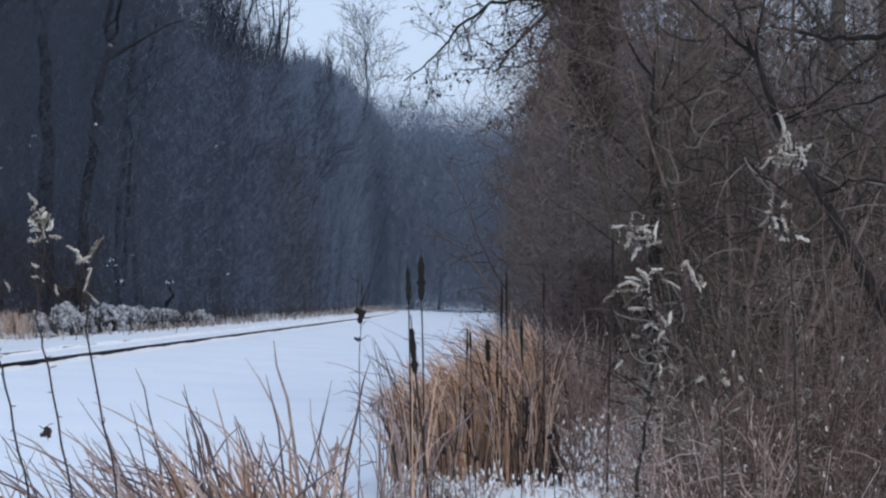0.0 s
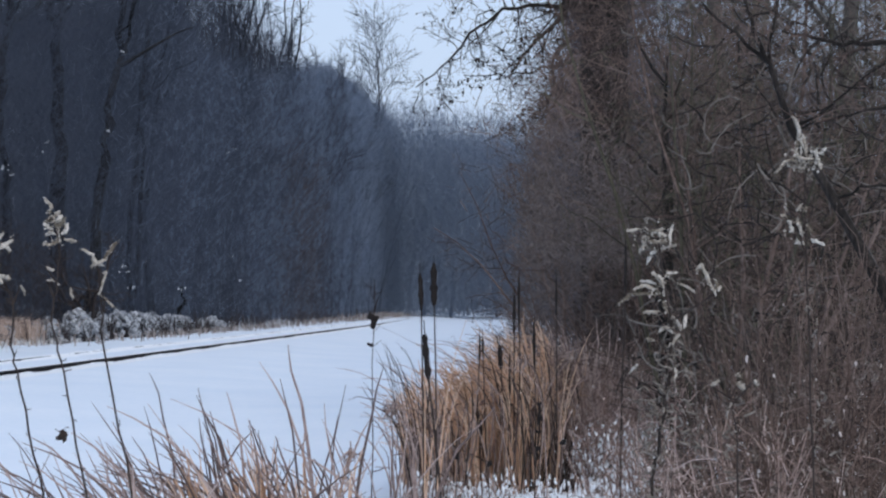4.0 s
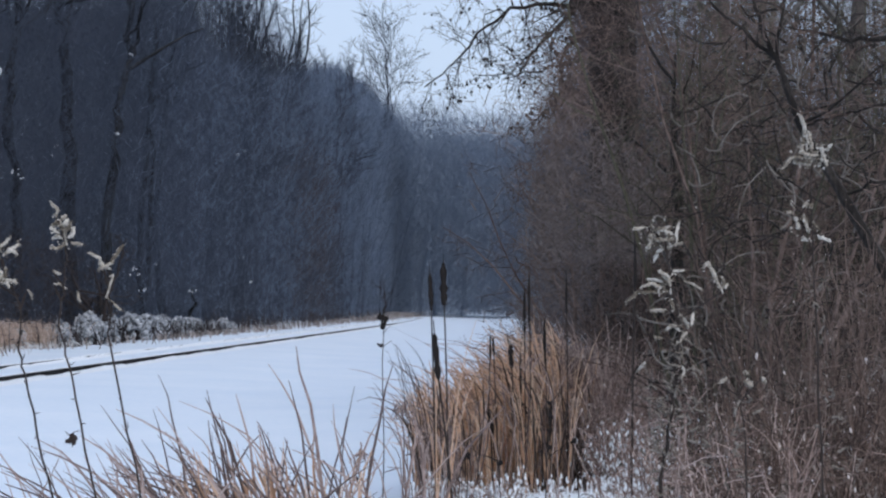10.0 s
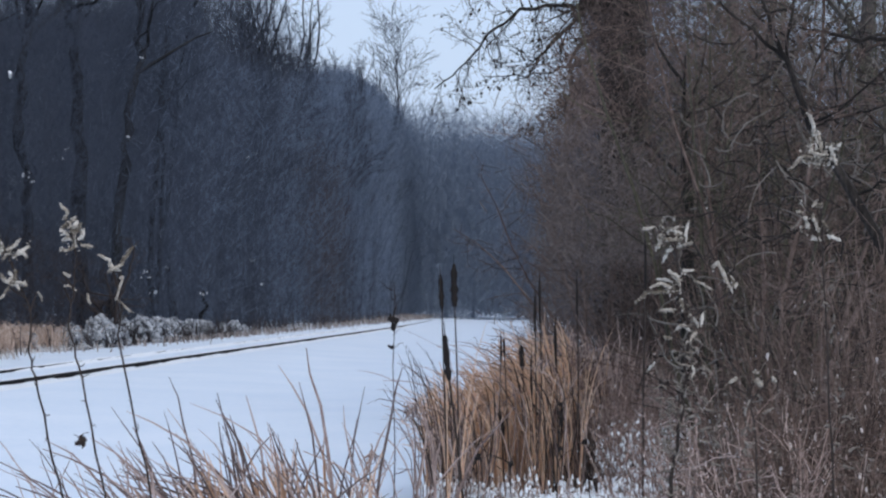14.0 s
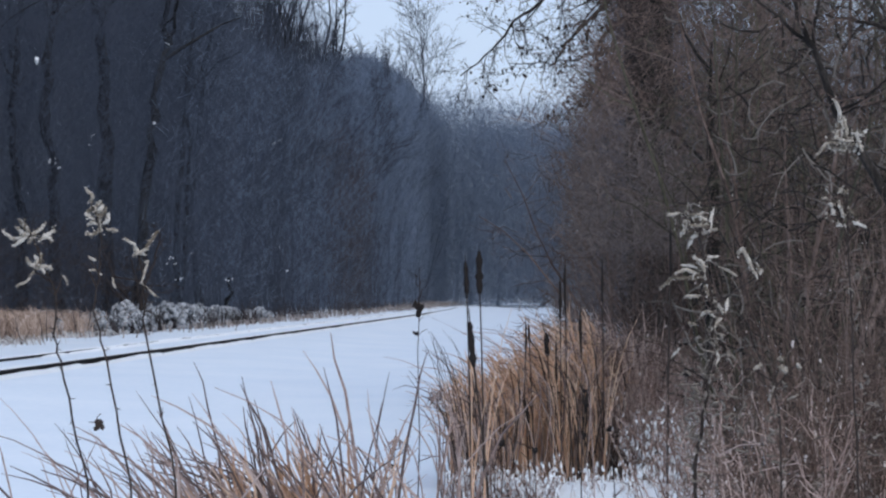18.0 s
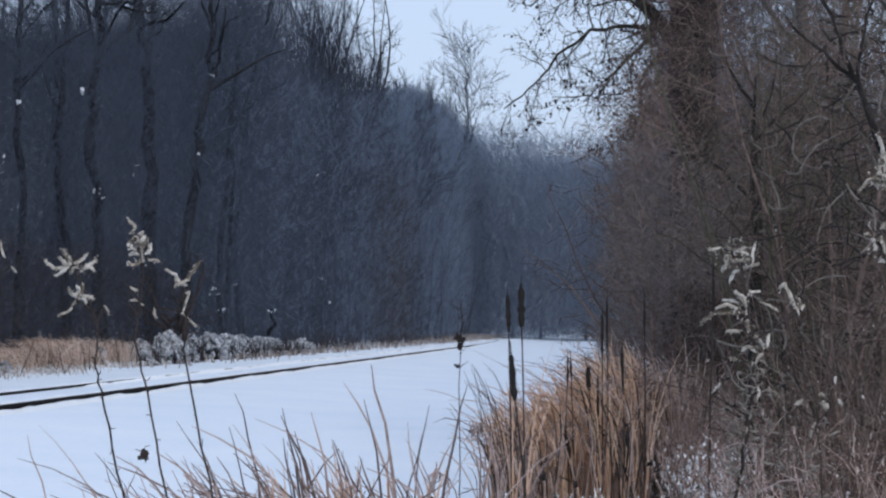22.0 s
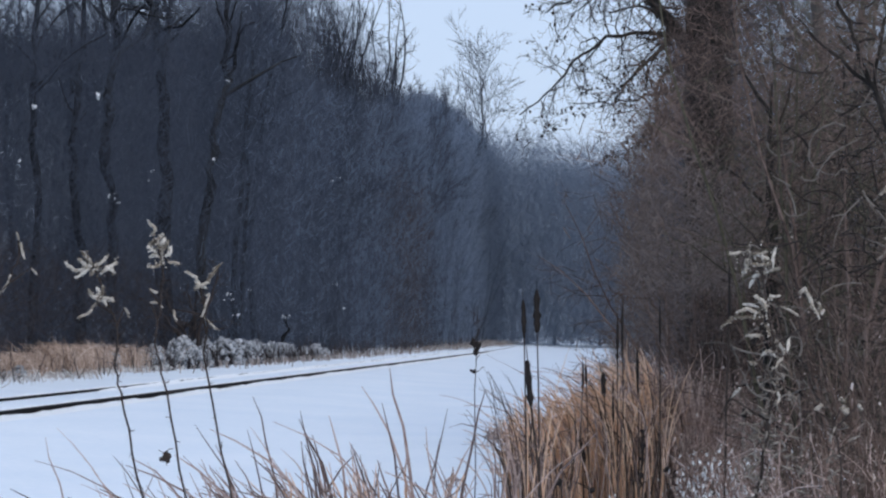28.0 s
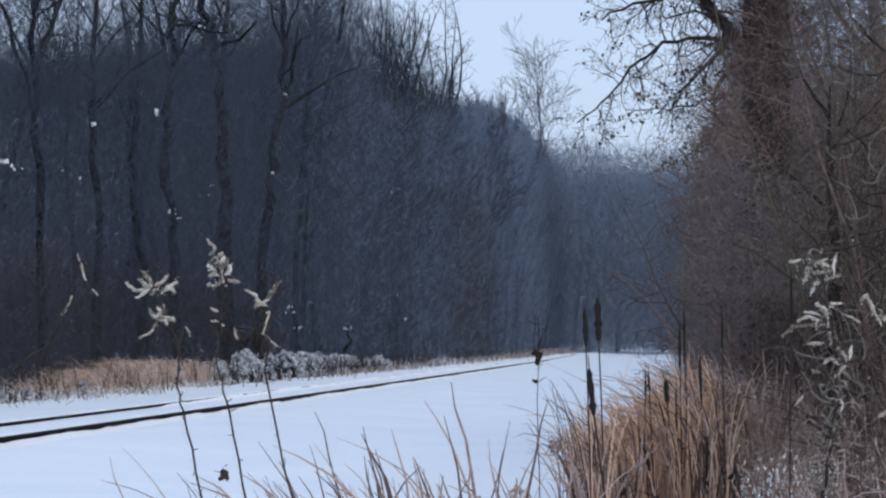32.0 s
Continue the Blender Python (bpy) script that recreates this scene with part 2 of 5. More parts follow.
def strand(rng, p, d, length, r0, r1, steps, wander=0.15, lift=0.0):
    """A wandering chain from p along d; lift bends it upward (or down, if negative)."""
    pts = [np.array(p, dtype=float)]
    d = unit(np.array(d, dtype=float))
    for _ in range(steps):
        d = unit(d + wander * rng.normal(size=3) + np.array((0, 0, lift)))
        pts.append(pts[-1] + d * length / steps)
    return np.array(pts), np.linspace(r0, r1, steps + 1)


def branch_out(rng, out, pts, rad, level, counts, ratio, angle, lift, start=0.3, wander=0.18, steps=(5, 4, 3, 2), rmin=0.003):
    """Side branches along a chain, and theirs in turn. out[level] collects the strands of each level."""
    if level >= len(counts):
        return
    seg = np.linalg.norm(np.diff(pts, axis=0), axis=1).sum()
    n = counts[level]
    for i in range(n):
        f = start + (1 - start) * (i + rng.uniform(0.1, 0.9)) / n
        x = f * (len(pts) - 1)
        k = min(int(x), len(pts) - 2)
        p = pts[k] + (pts[k + 1] - pts[k]) * (x - k)
        r = (rad[k] + (rad[k + 1] - rad[k]) * (x - k))
        d = unit(pts[k + 1] - pts[k])
        a = radians(rng.uniform(*angle))
        nd = d * math.cos(a) + sideways(rng, d) * math.sin(a)
        length = seg * ratio[level] * (1.15 - 0.6 * f) * rng.uniform(0.7, 1.3)
        r0 = max(r * rng.uniform(0.4, 0.65), rmin)
        q, s = strand(rng, p, nd, length, r0, max(r0 * 0.3, rmin * 0.5), steps[min(level, 3)], wander, lift)
        out[level].add(q, s)
        branch_out(rng, out, q, s, level + 1, counts, ratio, angle, lift, 0.15, wander, steps, rmin)


# ---------------------------------------------------------------- ground, snow
def smooth(a, b, x):
    t = np.clip((x - a) / (b - a), 0, 1)
    return t * t * (3 - 2 * t)


def ground_height(x, y):
    bed = 0.195 * (1 - smooth(-9.0, -4.0, x)) + 0.10 * (1 - smooth(-9.75, -9.62, x)) + 0.02 * (1 - smooth(-11.25, -10.95, x))
    bank = 0.30 * (1 - smooth(-26, -14.5, x))
    rise = 0.25 * smooth(2.5, 9, x) * smooth(8, 14, y)
    return bed + bank + rise


def ground_at(x, y):
    return float(ground_height(np.array(float(x)), np.array(float(y))))


def lines(a, b, near, far, c=0.0, grow=1.12):
    vals, step, v = [c], near, c
    while v < b:
        v += step
        vals.append(v)
        step = min(step * grow, far)
    step, v, low = near, c, []
    while v > a:
        v -= step
        low.append(v)
        step = min(step * grow, far)
    return np.array(low[::-1] + vals)


def make_ground():
    xs = np.unique(np.round(np.concatenate([lines(-2500, 2500, 0.3, 400, -5, 1.05), np.arange(-11.7, -9.0, 0.1)]), 3))
    ys = lines(-2500, 3500, 0.5, 400, 14, 1.04)
    gx, gy = np.meshgrid(xs, ys)
    gz = ground_height(gx, gy)
    h = np.zeros_like(gx)
    for i in range(gx.shape[0]):
        for j in range(gx.shape[1]):
            if abs(gx[i, j]) < 60 and -10 < gy[i, j] < 200:
                h[i, j] = noise.noise((gx[i, j] * 0.35, gy[i, j] * 0.2, 0)) * 0.035 + noise.noise((gx[i, j] * 1.3, gy[i, j] * 1.3, 5)) * 0.012
    calm = smooth(-13.0, -12.0, gx) * (1 - smooth(-8.6, -7.5, gx))
    gz = gz + h * (1 - 0.8 * calm) + 0.09 * np.maximum(0, h) / 0.03 * (1 - smooth(-14.5, -12.8, gx)) * (gx > -60)
    v = np.stack([gx, gy, gz], -1).reshape(-1, 3)
    nx = len(xs)
    i, j = np.meshgrid(np.arange(nx - 1), np.arange(len(ys) - 1))
    k = (j * nx + i).ravel()
    me = mesh_from("ground", v, np.stack([k, k + 1, k + nx + 1, k + nx], -1), SNOW, True)
    return solid("ground", me, "even white snow over flat ground beside the track", "ground", kind="structure")


make_ground()


# ---------------------------------------------------------------- railway rails
def rail_profile():
    """Flat-bottomed rail section: foot, web, head; 0.16 m high."""
    half = [(0.07, 0.0), (0.07, 0.012), (0.012, 0.035), (0.009, 0.11), (0.036, 0.12), (0.037, 0.15), (0.03, 0.16)]
    return half + [(-x, z) for x, z in reversed(half)]


def make_rail(x, z, label, buried=0.0):
    ys = np.concatenate([np.arange(-20, 140, 0.5), np.arange(140, 420, 4)])
    xs = x - 0.00012 * np.clip(ys - 150, 0, None) ** 2
    section = rail_profile()
    n = len(section)
    v = [(a + sx, y, z + sz) for a, y in zip(xs, ys) for sx, sz in section]
    f = [[k * n + i, k * n + (i + 1) % n, (k + 1) * n + (i + 1) % n, (k + 1) * n + i] for k in range(len(ys) - 1) for i in range(n)]
    rail = solid("rail", mesh_from("rail", v, f, RUST), label, "rail", "rails of the track")
    rng = np.random.default_rng(int(abs(x) * 10))
    hump = 0.010 + 0.03 * np.abs(np.convolve(rng.normal(size=len(ys)), np.ones(4) / 4, "same"))
    sec = [(-0.036, 0.0), (-0.03, 0.7), (0.0, 1.0), (0.03, 0.7), (0.036, 0.0)]
    v = [(a + sx, y, z + 0.161 + sz * h) for a, y, h in zip(xs, ys, hump) for sx, sz in sec]
    f = [[k * 5 + i, k * 5 + i + 1, (k + 1) * 5 + i + 1, (k + 1) * 5 + i] for k in range(len(ys) - 1) for i in range(4)]
    part("snow_cap", mesh_from("snow_cap", v, f, SNOW_CLUMP, True), rail, "thin snow lying on the rail head")
    # snow drifted unevenly against the side of the rail
    v, f = [], []
    for k, (a, y) in enumerate(zip(xs, ys)):
        top = 0.048 + buried * float(smooth(44, 56, y)) + 0.03 * noise.noise((y * 0.33, x, 0)) + 0.03 * noise.noise((y * 1.7, x, 3))
        v += [(a + 0.30, y, z + 0.02), (a + 0.10, y, z + 0.6 * top + 0.03), (a + 0.04, y, z + 0.03 + max(top, 0.0))]
        if k:
            b = 3 * k
            f += [[b - 3, b - 2, b + 1, b], [b - 2, b - 1, b + 2, b + 1]]
    part("snow_drift", mesh_from("snow_drift", v, f, SNOW_CLUMP, True), rail, "snow drifted against the rail")
    return rail


make_rail(-9.6, 0.175, "dark rusty steel rail with snow on its head")
make_rail(-11.1, 0.205, "dark rusty steel rail half buried in snow", 0.08)


# ---------------------------------------------------------------- woods
def make_tree(seed, height, radius, counts, ratio, angle, lift, bark, twig, label, lean=0.0, fork=0, start=0.3, wander=0.05, splay=0.22, rmin=0.008):
    """One bare tree at the origin: trunk, each limb and the crown of fine twigs as parts."""
    rng = np.random.default_rng(seed)
    root = thing("tree", Matrix(), label, "tree", "woodland trees")
    crown = Sticks()
    for s in range(1 + fork):
        out = [Sticks() for _ in counts]
        d = np.array((lean + (rng.uniform(-splay, splay) if fork else 0), rng.uniform(-0.12, 0.12), 1.0))
        pts, rad = strand(rng, (0, 0, -0.3), d, height * rng.uniform(0.85, 1.0), radius * (1 if s == 0 else 0.7), radius * 0.08, 12, wander, 0.03)
        rad[0] *= 1.35
        trunk = Sticks()
        trunk.add(pts, rad)
        branch_out(rng, out, pts, rad, 0, counts, ratio, angle, lift, start, 0.14, rmin=rmin)
        part("trunk", trunk.mesh("trunk", bark, 7, True), root)
        for chain in out[0].chains:
            limb = Sticks()
            limb.add(*chain)
            part("limb", limb.mesh("limb", bark, 4), root)
        crown.chains += [c for o in out[1:] for c in o.chains]
    part("crown", crown.mesh("crown", twig, 3), root)
    return root


def plant(model, x, y, turn, size, label=""):
    ob = copy_thing(model, pose(x, y, ground_at(x, y), 0, 0, turn))
    ob.scale = (size, size, size)
    if label:
        tagged(ob, label)
    return ob


def drop_model(model):
    for o in (*model.children_recursive, model):
        bpy.data.objects.remove(o)


def make_thicket(name, seed, spots, stems, twigs, mat, label, spread=1.0, slant=0.2):
    """Dense bare undergrowth. spots: x, y, height, stem radius."""
    rng = np.random.default_rng(seed)
    out = Sticks()
    for x, y, high, r in spots:
        z = ground_at(x, y) - 0.05
        for _ in range(stems):
            d = (rng.normal() * slant, rng.normal() * slant, 1.0)
            h = high * rng.uniform(0.3, 1.1)
            pts, rad = strand(rng, (x + rng.normal() * spread, y + rng.normal() * spread, z), d, h, r * rng.uniform(0.6, 1.5), r * 0.35, 3, 0.08, 0.02)
            out.add(pts, rad)
            for _ in range(twigs):
                f = rng.uniform(0.05, 1.0) * 3
                k = min(int(f), 2)
                q = pts[k] + (pts[k + 1] - pts[k]) * (f - k)
                a = rng.uniform(0, 6.283)
                e = np.array((math.cos(a), math.sin(a), rng.uniform(-0.1, 1.5)))
                out.add([q, q + unit(e) * h * rng.uniform(0.06, 0.25)], [r * 0.6, r * 0.3])
    return solid(name, out.mesh(name, mat, 3), label, "undergrowth", kind="stuff")


def twig_mass(name, seed, places, length, width, rise, mat, label, curl=0.0):
    """A mass of loose crossing twigs: one tapered sliver for each place, bent once where curl is set. length and width: one number or one for each; rise: how far they point up."""
    rng = np.random.default_rng(seed)
    p = np.asarray(places, dtype=float)
    n = len(p)
    d = rng.normal(size=(n, 3))
    d[:, 2] = np.abs(d[:, 2]) * 0.6 + rise * rng.uniform(0.3, 1.5, n)
    d /= np.linalg.norm(d, axis=1)[:, None]
    ln = (np.zeros(n) + length) * rng.uniform(0.4, 1.4, n)
    side = np.cross(d, rng.normal(size=(n, 3)))
    side /= np.linalg.norm(side, axis=1)[:, None] + 1e-9
    side *= ((np.zeros(n) + width) * rng.uniform(0.5, 1.4, n) / 2)[:, None]
    k = np.arange(n)[:, None]
    if not curl:
        c = p + d * ln[:, None]
        v = np.stack([p - side, p + side, c], 1).reshape(-1, 3)
        return solid(name, mesh_from(name, v, k * 3 + np.array([[0, 1, 2]]), mat), label, "undergrowth", kind="stuff")
    d2 = d + curl * rng.normal(size=(n, 3))
    d2 /= np.linalg.norm(d2, axis=1)[:, None]
    b = p + d * ln[:, None] / 2
    c = b + d2 * ln[:, None] / 2
    v = np.stack([p - side, p + side, b - side * 0.8, b + side * 0.8, c], 1).reshape(-1, 3)
    f = np.concatenate([k * 5 + np.array([corners]) for corners in ((0, 1, 3), (0, 3, 2), (2, 3, 4))])
    return solid(name, mesh_from(name, v, f, mat), label, "undergrowth", kind="stuff")


def bumps(x, y, s):
    """Smooth uneven values about 0 for the outline of a canopy."""
    return np.sin(x / s + 1.3) * np.cos(y / (1.7 * s)) * 0.5 + np.sin(x / (0.37 * s) + y / (0.6 * s)) * 0.3 + np.sin(y / (0.21 * s) + 2.1 * x / s) * 0.2


FOREST = "tall bare dark-barked forest tree rising from undergrowth"


def snow_lump(parent, rng, p, size):
    """A lump of snow lodged in a fork, in the space of its tree."""
    places = [np.array(p) + rng.normal(size=3) * size * np.array((0.8, 0.5, 0.3)) for _ in range(3)]
    part("snow_clump", tufts("snow_clump", places, size * rng.uniform(0.25, 0.6, 3), SNOW_CLUMP, rng, (0.8, 0.8, rng.uniform(0.8, 1.6)), 0.5), parent, "lump of snow caught on the bark", "stuff")


def make_fan_tree(seed):
    """A tall tree whose trunk breaks high up into a fan of long ascending stems."""
    rng = np.random.default_rng(seed)
    root = thing("tree", Matrix(), "tall bare tree with long stems fanning upward", "tree", "woodland trees")
    t = Sticks()
    t.add([(0, 0, -0.3), (0.1, 0, 6), (-0.05, 0, 12), (0.05, 0, 18.5)], np.array([0.5, 0.42, 0.34, 0.12]))
    part("trunk", t.mesh("trunk", BARK_DARK, 8, True), root)
    crown = Sticks()
    for i in range(13):
        a = rng.uniform(0, 6.283)
        tilt = radians(44 * math.sqrt(rng.uniform(0, 1)))
        d = (math.cos(a) * math.sin(tilt), 0.5 * math.sin(a) * math.sin(tilt), math.cos(tilt))
        pts, rad = strand(rng, (0.9 * math.cos(a) * rng.uniform(0, 1.4), 0, rng.uniform(14.0, 18.6)), d, rng.uniform(8, 13), rng.uniform(0.07, 0.125), 0.025, 13, 0.10, 0.035)
        limb = Sticks()
        limb.add(pts, rad)
        part("limb", limb.mesh("limb", BARK_DARK, 5, True), root)
        out = [Sticks(), Sticks()]
        branch_out(rng, out, pts, rad, 0, (10, 5), (0.24, 0.5), (20, 60), 0.04, 0.1, 0.22, rmin=0.016)
        crown.chains += out[0].chains + out[1].chains
    part("crown", crown.mesh("crown", BARK_DARK, 3), root)
    return root


def edge_tree(seed, path, radius, label, forks=(), x=-18.6, counts=(9, 5, 3), start=0.55):
    """A dark tree at the edge of the woods with a crooked trunk. path: way along the track and height, as at the very edge; forks: more stems, drawn likewise."""
    rng = np.random.default_rng(seed)
    deep = x / -16.9
    y0 = path[0][0] * deep
    g = ground_at(x, y0)
    root = thing("tree", pose(x, y0, g), label, "tree", "woodland trees")
    crown, radius = Sticks(), 0.78 * radius
    for k, course in enumerate((path, *forks)):
        p = np.array([(0.0, y * deep - y0, 1.6 + (z - 1.6) * deep - g) for y, z in course])
        if k == 0:
            p[0, 2] = -0.3
        t = np.linspace(0, len(p) - 1, 3 * (len(p) - 1) + 1)
        fine = np.stack([np.interp(t, np.arange(len(p)), p[:, i]) for i in range(3)], -1)
        fine[1:-1] += rng.normal(size=fine[1:-1].shape) * np.array((0.08, 0.06, 0.0))
        r = np.linspace(radius, radius * 0.38, len(fine)) if k == 0 else np.linspace(radius * 0.5, radius * 0.2, len(fine))
        s = Sticks()
        s.add(fine, r * rng.uniform(0.75, 1.2, len(fine)))
        part("trunk" if k == 0 else "limb", s.mesh("trunk", BARK_DARK, 8, True), root)
        if not counts:
            continue
        out = [Sticks() for _ in counts]
        branch_out(rng, out, fine, r, 0, counts, (0.22, 0.45, 0.5), (25, 60), 0.05, start if k == 0 else 0.2, 0.2, rmin=0.012)
        for chain in out[0].chains:
            limb = Sticks()
            limb.add(*chain)
            part("limb", limb.mesh("limb", BARK_DARK, 4), root)
        crown.chains += [c for o in out[1:] for c in o.chains]
    if crown.chains:
        part("crown", crown.mesh("crown", TWIG_DARK, 3), root)
    return root


EDGE = np.array([30, 54, 71, 92, 107, 118, 125, 140, 158, 184, 208, 246, 288, 400])
CANOPY = np.array([6.4, 8.8, 11.3, 14.0, 17.0, 16.2, 15.6, 16.2, 17.8, 21.0, 23.6, 25.6, 26.6, 28.5])


def canopy_height(x, y):
    """How high the closed brushwood of the woods stands; it climbs gently from the edge inward."""
    k = np.maximum(-x, 16.6) / 16.6
    return 1.6 + (np.interp(y / k, EDGE, CANOPY) - 1.6) * (1 + 0.86 * (k - 1))


def left_woods():
    rng = np.random.default_rng(4)
    models = [
        make_tree(11, 27, 0.26, (13, 5, 4), (0.22, 0.42, 0.5), (20, 50), 0.06, BARK_DARK, TWIG_DARK, FOREST, start=0.45, wander=0.09),
        make_tree(13, 26, 0.18, (12, 6, 4), (0.20, 0.42, 0.5), (25, 60), 0.05, BARK_DARK, TWIG_DARK, FOREST, lean=0.05, start=0.45, wander=0.10),
        make_tree(14, 19, 0.13, (12, 6, 4), (0.24, 0.45, 0.5), (25, 55), 0.05, BARK_DARK, TWIG_DARK, FOREST, lean=-0.06, start=0.5, wander=0.10),
        make_fan_tree(15),
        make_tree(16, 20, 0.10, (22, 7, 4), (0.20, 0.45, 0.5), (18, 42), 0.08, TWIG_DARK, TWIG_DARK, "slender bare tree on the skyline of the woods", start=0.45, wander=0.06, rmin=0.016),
    ]
    dark = "tall crooked dark-barked tree at the edge of the woods"
    placed = [
        edge_tree(101, ((91.4, 0.5), (92.3, 2.9), (94.7, 6.3), (95.4, 8.5), (96.7, 10.8), (99.0, 12.7), (98.6, 14.9), (99.0, 17.0), (100.0, 21.2)), 0.33, dark, (), -17.6),
        edge_tree(102, ((86.0, 0.5), (85.2, 6.2), (84.9, 9.7), (84.0, 11.9), (82.9, 13.3), (81.5, 14.3), (80.1, 17.2)), 0.40, dark, (((84.4, 11.0), (86.0, 13.5), (86.4, 16.5)),), -18.25),
        edge_tree(103, ((77.2, 0.5), (76.6, 3.9), (76.1, 6.1), (75.0, 7.6), (75.4, 9.5), (76.7, 11.3), (76.5, 12.4), (77.1, 13.7), (77.8, 16.7)), 0.32, "dark forked tree at the edge of the woods", (((76.7, 11.1), (78.8, 11.7), (81.7, 12.4), (84.3, 13.9), (84.8, 16.1)),), -18.0),
        edge_tree(104, ((71.8, 0.5), (71.6, 4.1), (70.7, 6.4), (70.3, 8.0), (71.2, 10.0), (71.8, 12.9)), 0.24, dark),
        edge_tree(105, ((65.8, 0.5), (66.0, 3.9), (66.1, 6.4), (65.7, 8.6), (65.8, 10.9), (65.3, 13.5)), 0.22, dark, (), -18.8),
        edge_tree(106, ((60.0, 0.5), (59.7, 6.4), (59.3, 9.4), (59.1, 10.9), (58.8, 12.7)), 0.18, dark, (((59.5, 7.5), (57.8, 9.4), (56.2, 10.4)), ((59.3, 9.0), (60.9, 10.4), (62.0, 12.3))), -18.25),
        edge_tree(107, ((102.3, 0.3), (101.5, 3.0), (102.4, 6.9), (104.3, 11.2), (106.8, 15.5), (108.6, 18.5)), 0.24, dark),
        edge_tree(108, ((118.2, 0.0), (118.2, 1.4), (118.25, 2.6)), 0.20, "dark broken tree stump with snow on top", (), -16.9, ()),
        edge_tree(109, ((160.5, 0.5), (159.7, 13.8), (161.7, 18.4)), 0.34, dark, (), -18.8),
        edge_tree(110, ((205.6, 0.5), (204.6, 11.6), (208.0, 18.5), (205.0, 22.5)), 0.36, dark, (), -18.8),
        edge_tree(111, ((55.4, 0.0), (55.6, 1.4), (55.2, 3.4), (54.6, 5.6), (54.9, 9.0)), 0.16, dark, (), -18.8),
    ]
    # trees that fan out above the brushwood: model, x, y, turn, size
    for k, x, y, turn, size in ((3, -20.4, 193, 0, 1.12), (3, -20.7, 169, 110, 1.0), (3, -21.0, 156, 235, 0.9), (3, -20.8, 161, 40, 0.97), (1, -18.6, 112, 20, 0.9), (0, -19.2, 124, 200, 0.95)):
        plant(models[k], x, y, turn, size)
    # snow lodged in forks and on stubs: way along the track, height, size
    for y, z, r in ((64.9, 8.1, 0.12), (73.0, 9.3, 0.17), (97.9, 12.55, 0.13), (94.8, 8.9, 0.10), (55.9, 6.3, 0.12), (56.4, 6.22, 0.10), (56.9, 6.17, 0.11), (63.1, 6.4, 0.09), (75.5, 6.2, 0.14), (76.5, 6.0, 0.11), (75.6, 6.1, 0.09),
                    (99.1, 3.3, 0.20), (99.1, 3.05, 0.16), (101.7, 2.4, 0.18), (116.4, 2.45, 0.22), (61.5, 6.5, 0.05), (81.3, 7.1, 0.07), (82.2, 7.5, 0.07), (136.1, 10.8, 0.11), (138.9, 11.2, 0.11), (137.4, 4.6, 0.11), (142.4, 3.2, 0.13), (104.8, 3.6, 0.09)):
        ob = min(placed, key=lambda o: abs(o.location.y - y))
        snow_lump(ob, rng, np.array(Vector((-16.7, y, z)) - ob.location), 0.7 * r)
    y = 46.0
    while y < 330:
        for row in range(2 if y < 125 else 1):
            x = -20.5 - row * 4.0 - rng.uniform(0, 5.0)
            plant(models[rng.integers(0, 3)], x, y + rng.uniform(-2.5, 2.5), rng.uniform(0, 360), min(rng.uniform(0.85, 1.1), float(canopy_height(np.array(x), np.array(y))) / 26 if y > 135 else 2))
        y += 8.0 + y * 0.045
    # slighter trees whose tops break the skyline along the line
    y = 142.0
    while y < 300:
        x = -17.4 - rng.uniform(0, 2.2)
        plant(models[4], x, y, rng.uniform(0, 360), (float(canopy_height(np.array(x), np.array(y))) + rng.uniform(-1.5, 1.6)) / 19.0)
        y += rng.uniform(4.5, 9.0)
    for m in models:
        drop_model(m)
    # undergrowth: stems, and the mass of twigs that fills the woods
    spots = []
    for _ in range(260):
        y = 42 + 240 * rng.uniform(0, 1) ** 1.4
        x = -17.2 - rng.uniform(0, 1) ** 1.5 * 9
        spots.append((x, y, float(canopy_height(np.array(x), np.array(y))) * rng.uniform(0.5, 0.85), 0.005 + 0.00008 * y))
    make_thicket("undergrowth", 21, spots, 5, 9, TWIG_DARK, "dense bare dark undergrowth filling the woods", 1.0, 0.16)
    n = 660000
    y = 34 + 330 * rng.uniform(0, 1, n) ** 1.25
    x = -16.7 - rng.uniform(0, 1, n) ** 1.3 * (14 + 0.02 * y) + 0.35 * bumps(y, 0 * y, 6.0)
    top = canopy_height(x, y) * (1 + (0.035 + 0.07 * (1 - smooth(105, 130, y))) * bumps(x, y, 3.5)) - 0.4
    z = 0.1 + top * rng.uniform(0, 1, n) ** 0.85
    x += 0.4 * bumps(y, z, 4.0)
    # haze by colour: the share of pale blue twigs grows with distance
    hazy = rng.uniform(0, 1, n) < np.clip((y - 88) / 185, 0, 0.92)
    for name, mat, pick, seed, label in (("woodland_twigs", TWIG_DARK, ~hazy, 25, "mass of bare dark twigs inside the woods"), ("frosted_twigs", TWIG_HAZE, hazy, 27, "mass of twigs inside the woods, coloured pale blue for haze")):
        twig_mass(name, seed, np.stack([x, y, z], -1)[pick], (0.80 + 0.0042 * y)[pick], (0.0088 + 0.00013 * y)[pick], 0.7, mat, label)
    # looser twigs of the crowns above it, with gaps to the sky
    n = 80000
    y = rng.uniform(42, 128, n)
    x = -17.2 - rng.uniform(0, 1, n) * 6
    z = canopy_height(x, y) - 1.6 + (0.085 * y) * rng.uniform(0, 1, n) ** 1.8
    keep = bumps(y, z, 1.3) + 0.6 * bumps(z, y, 0.5) + 0.5 * rng.uniform(-1, 1, n) > -0.15
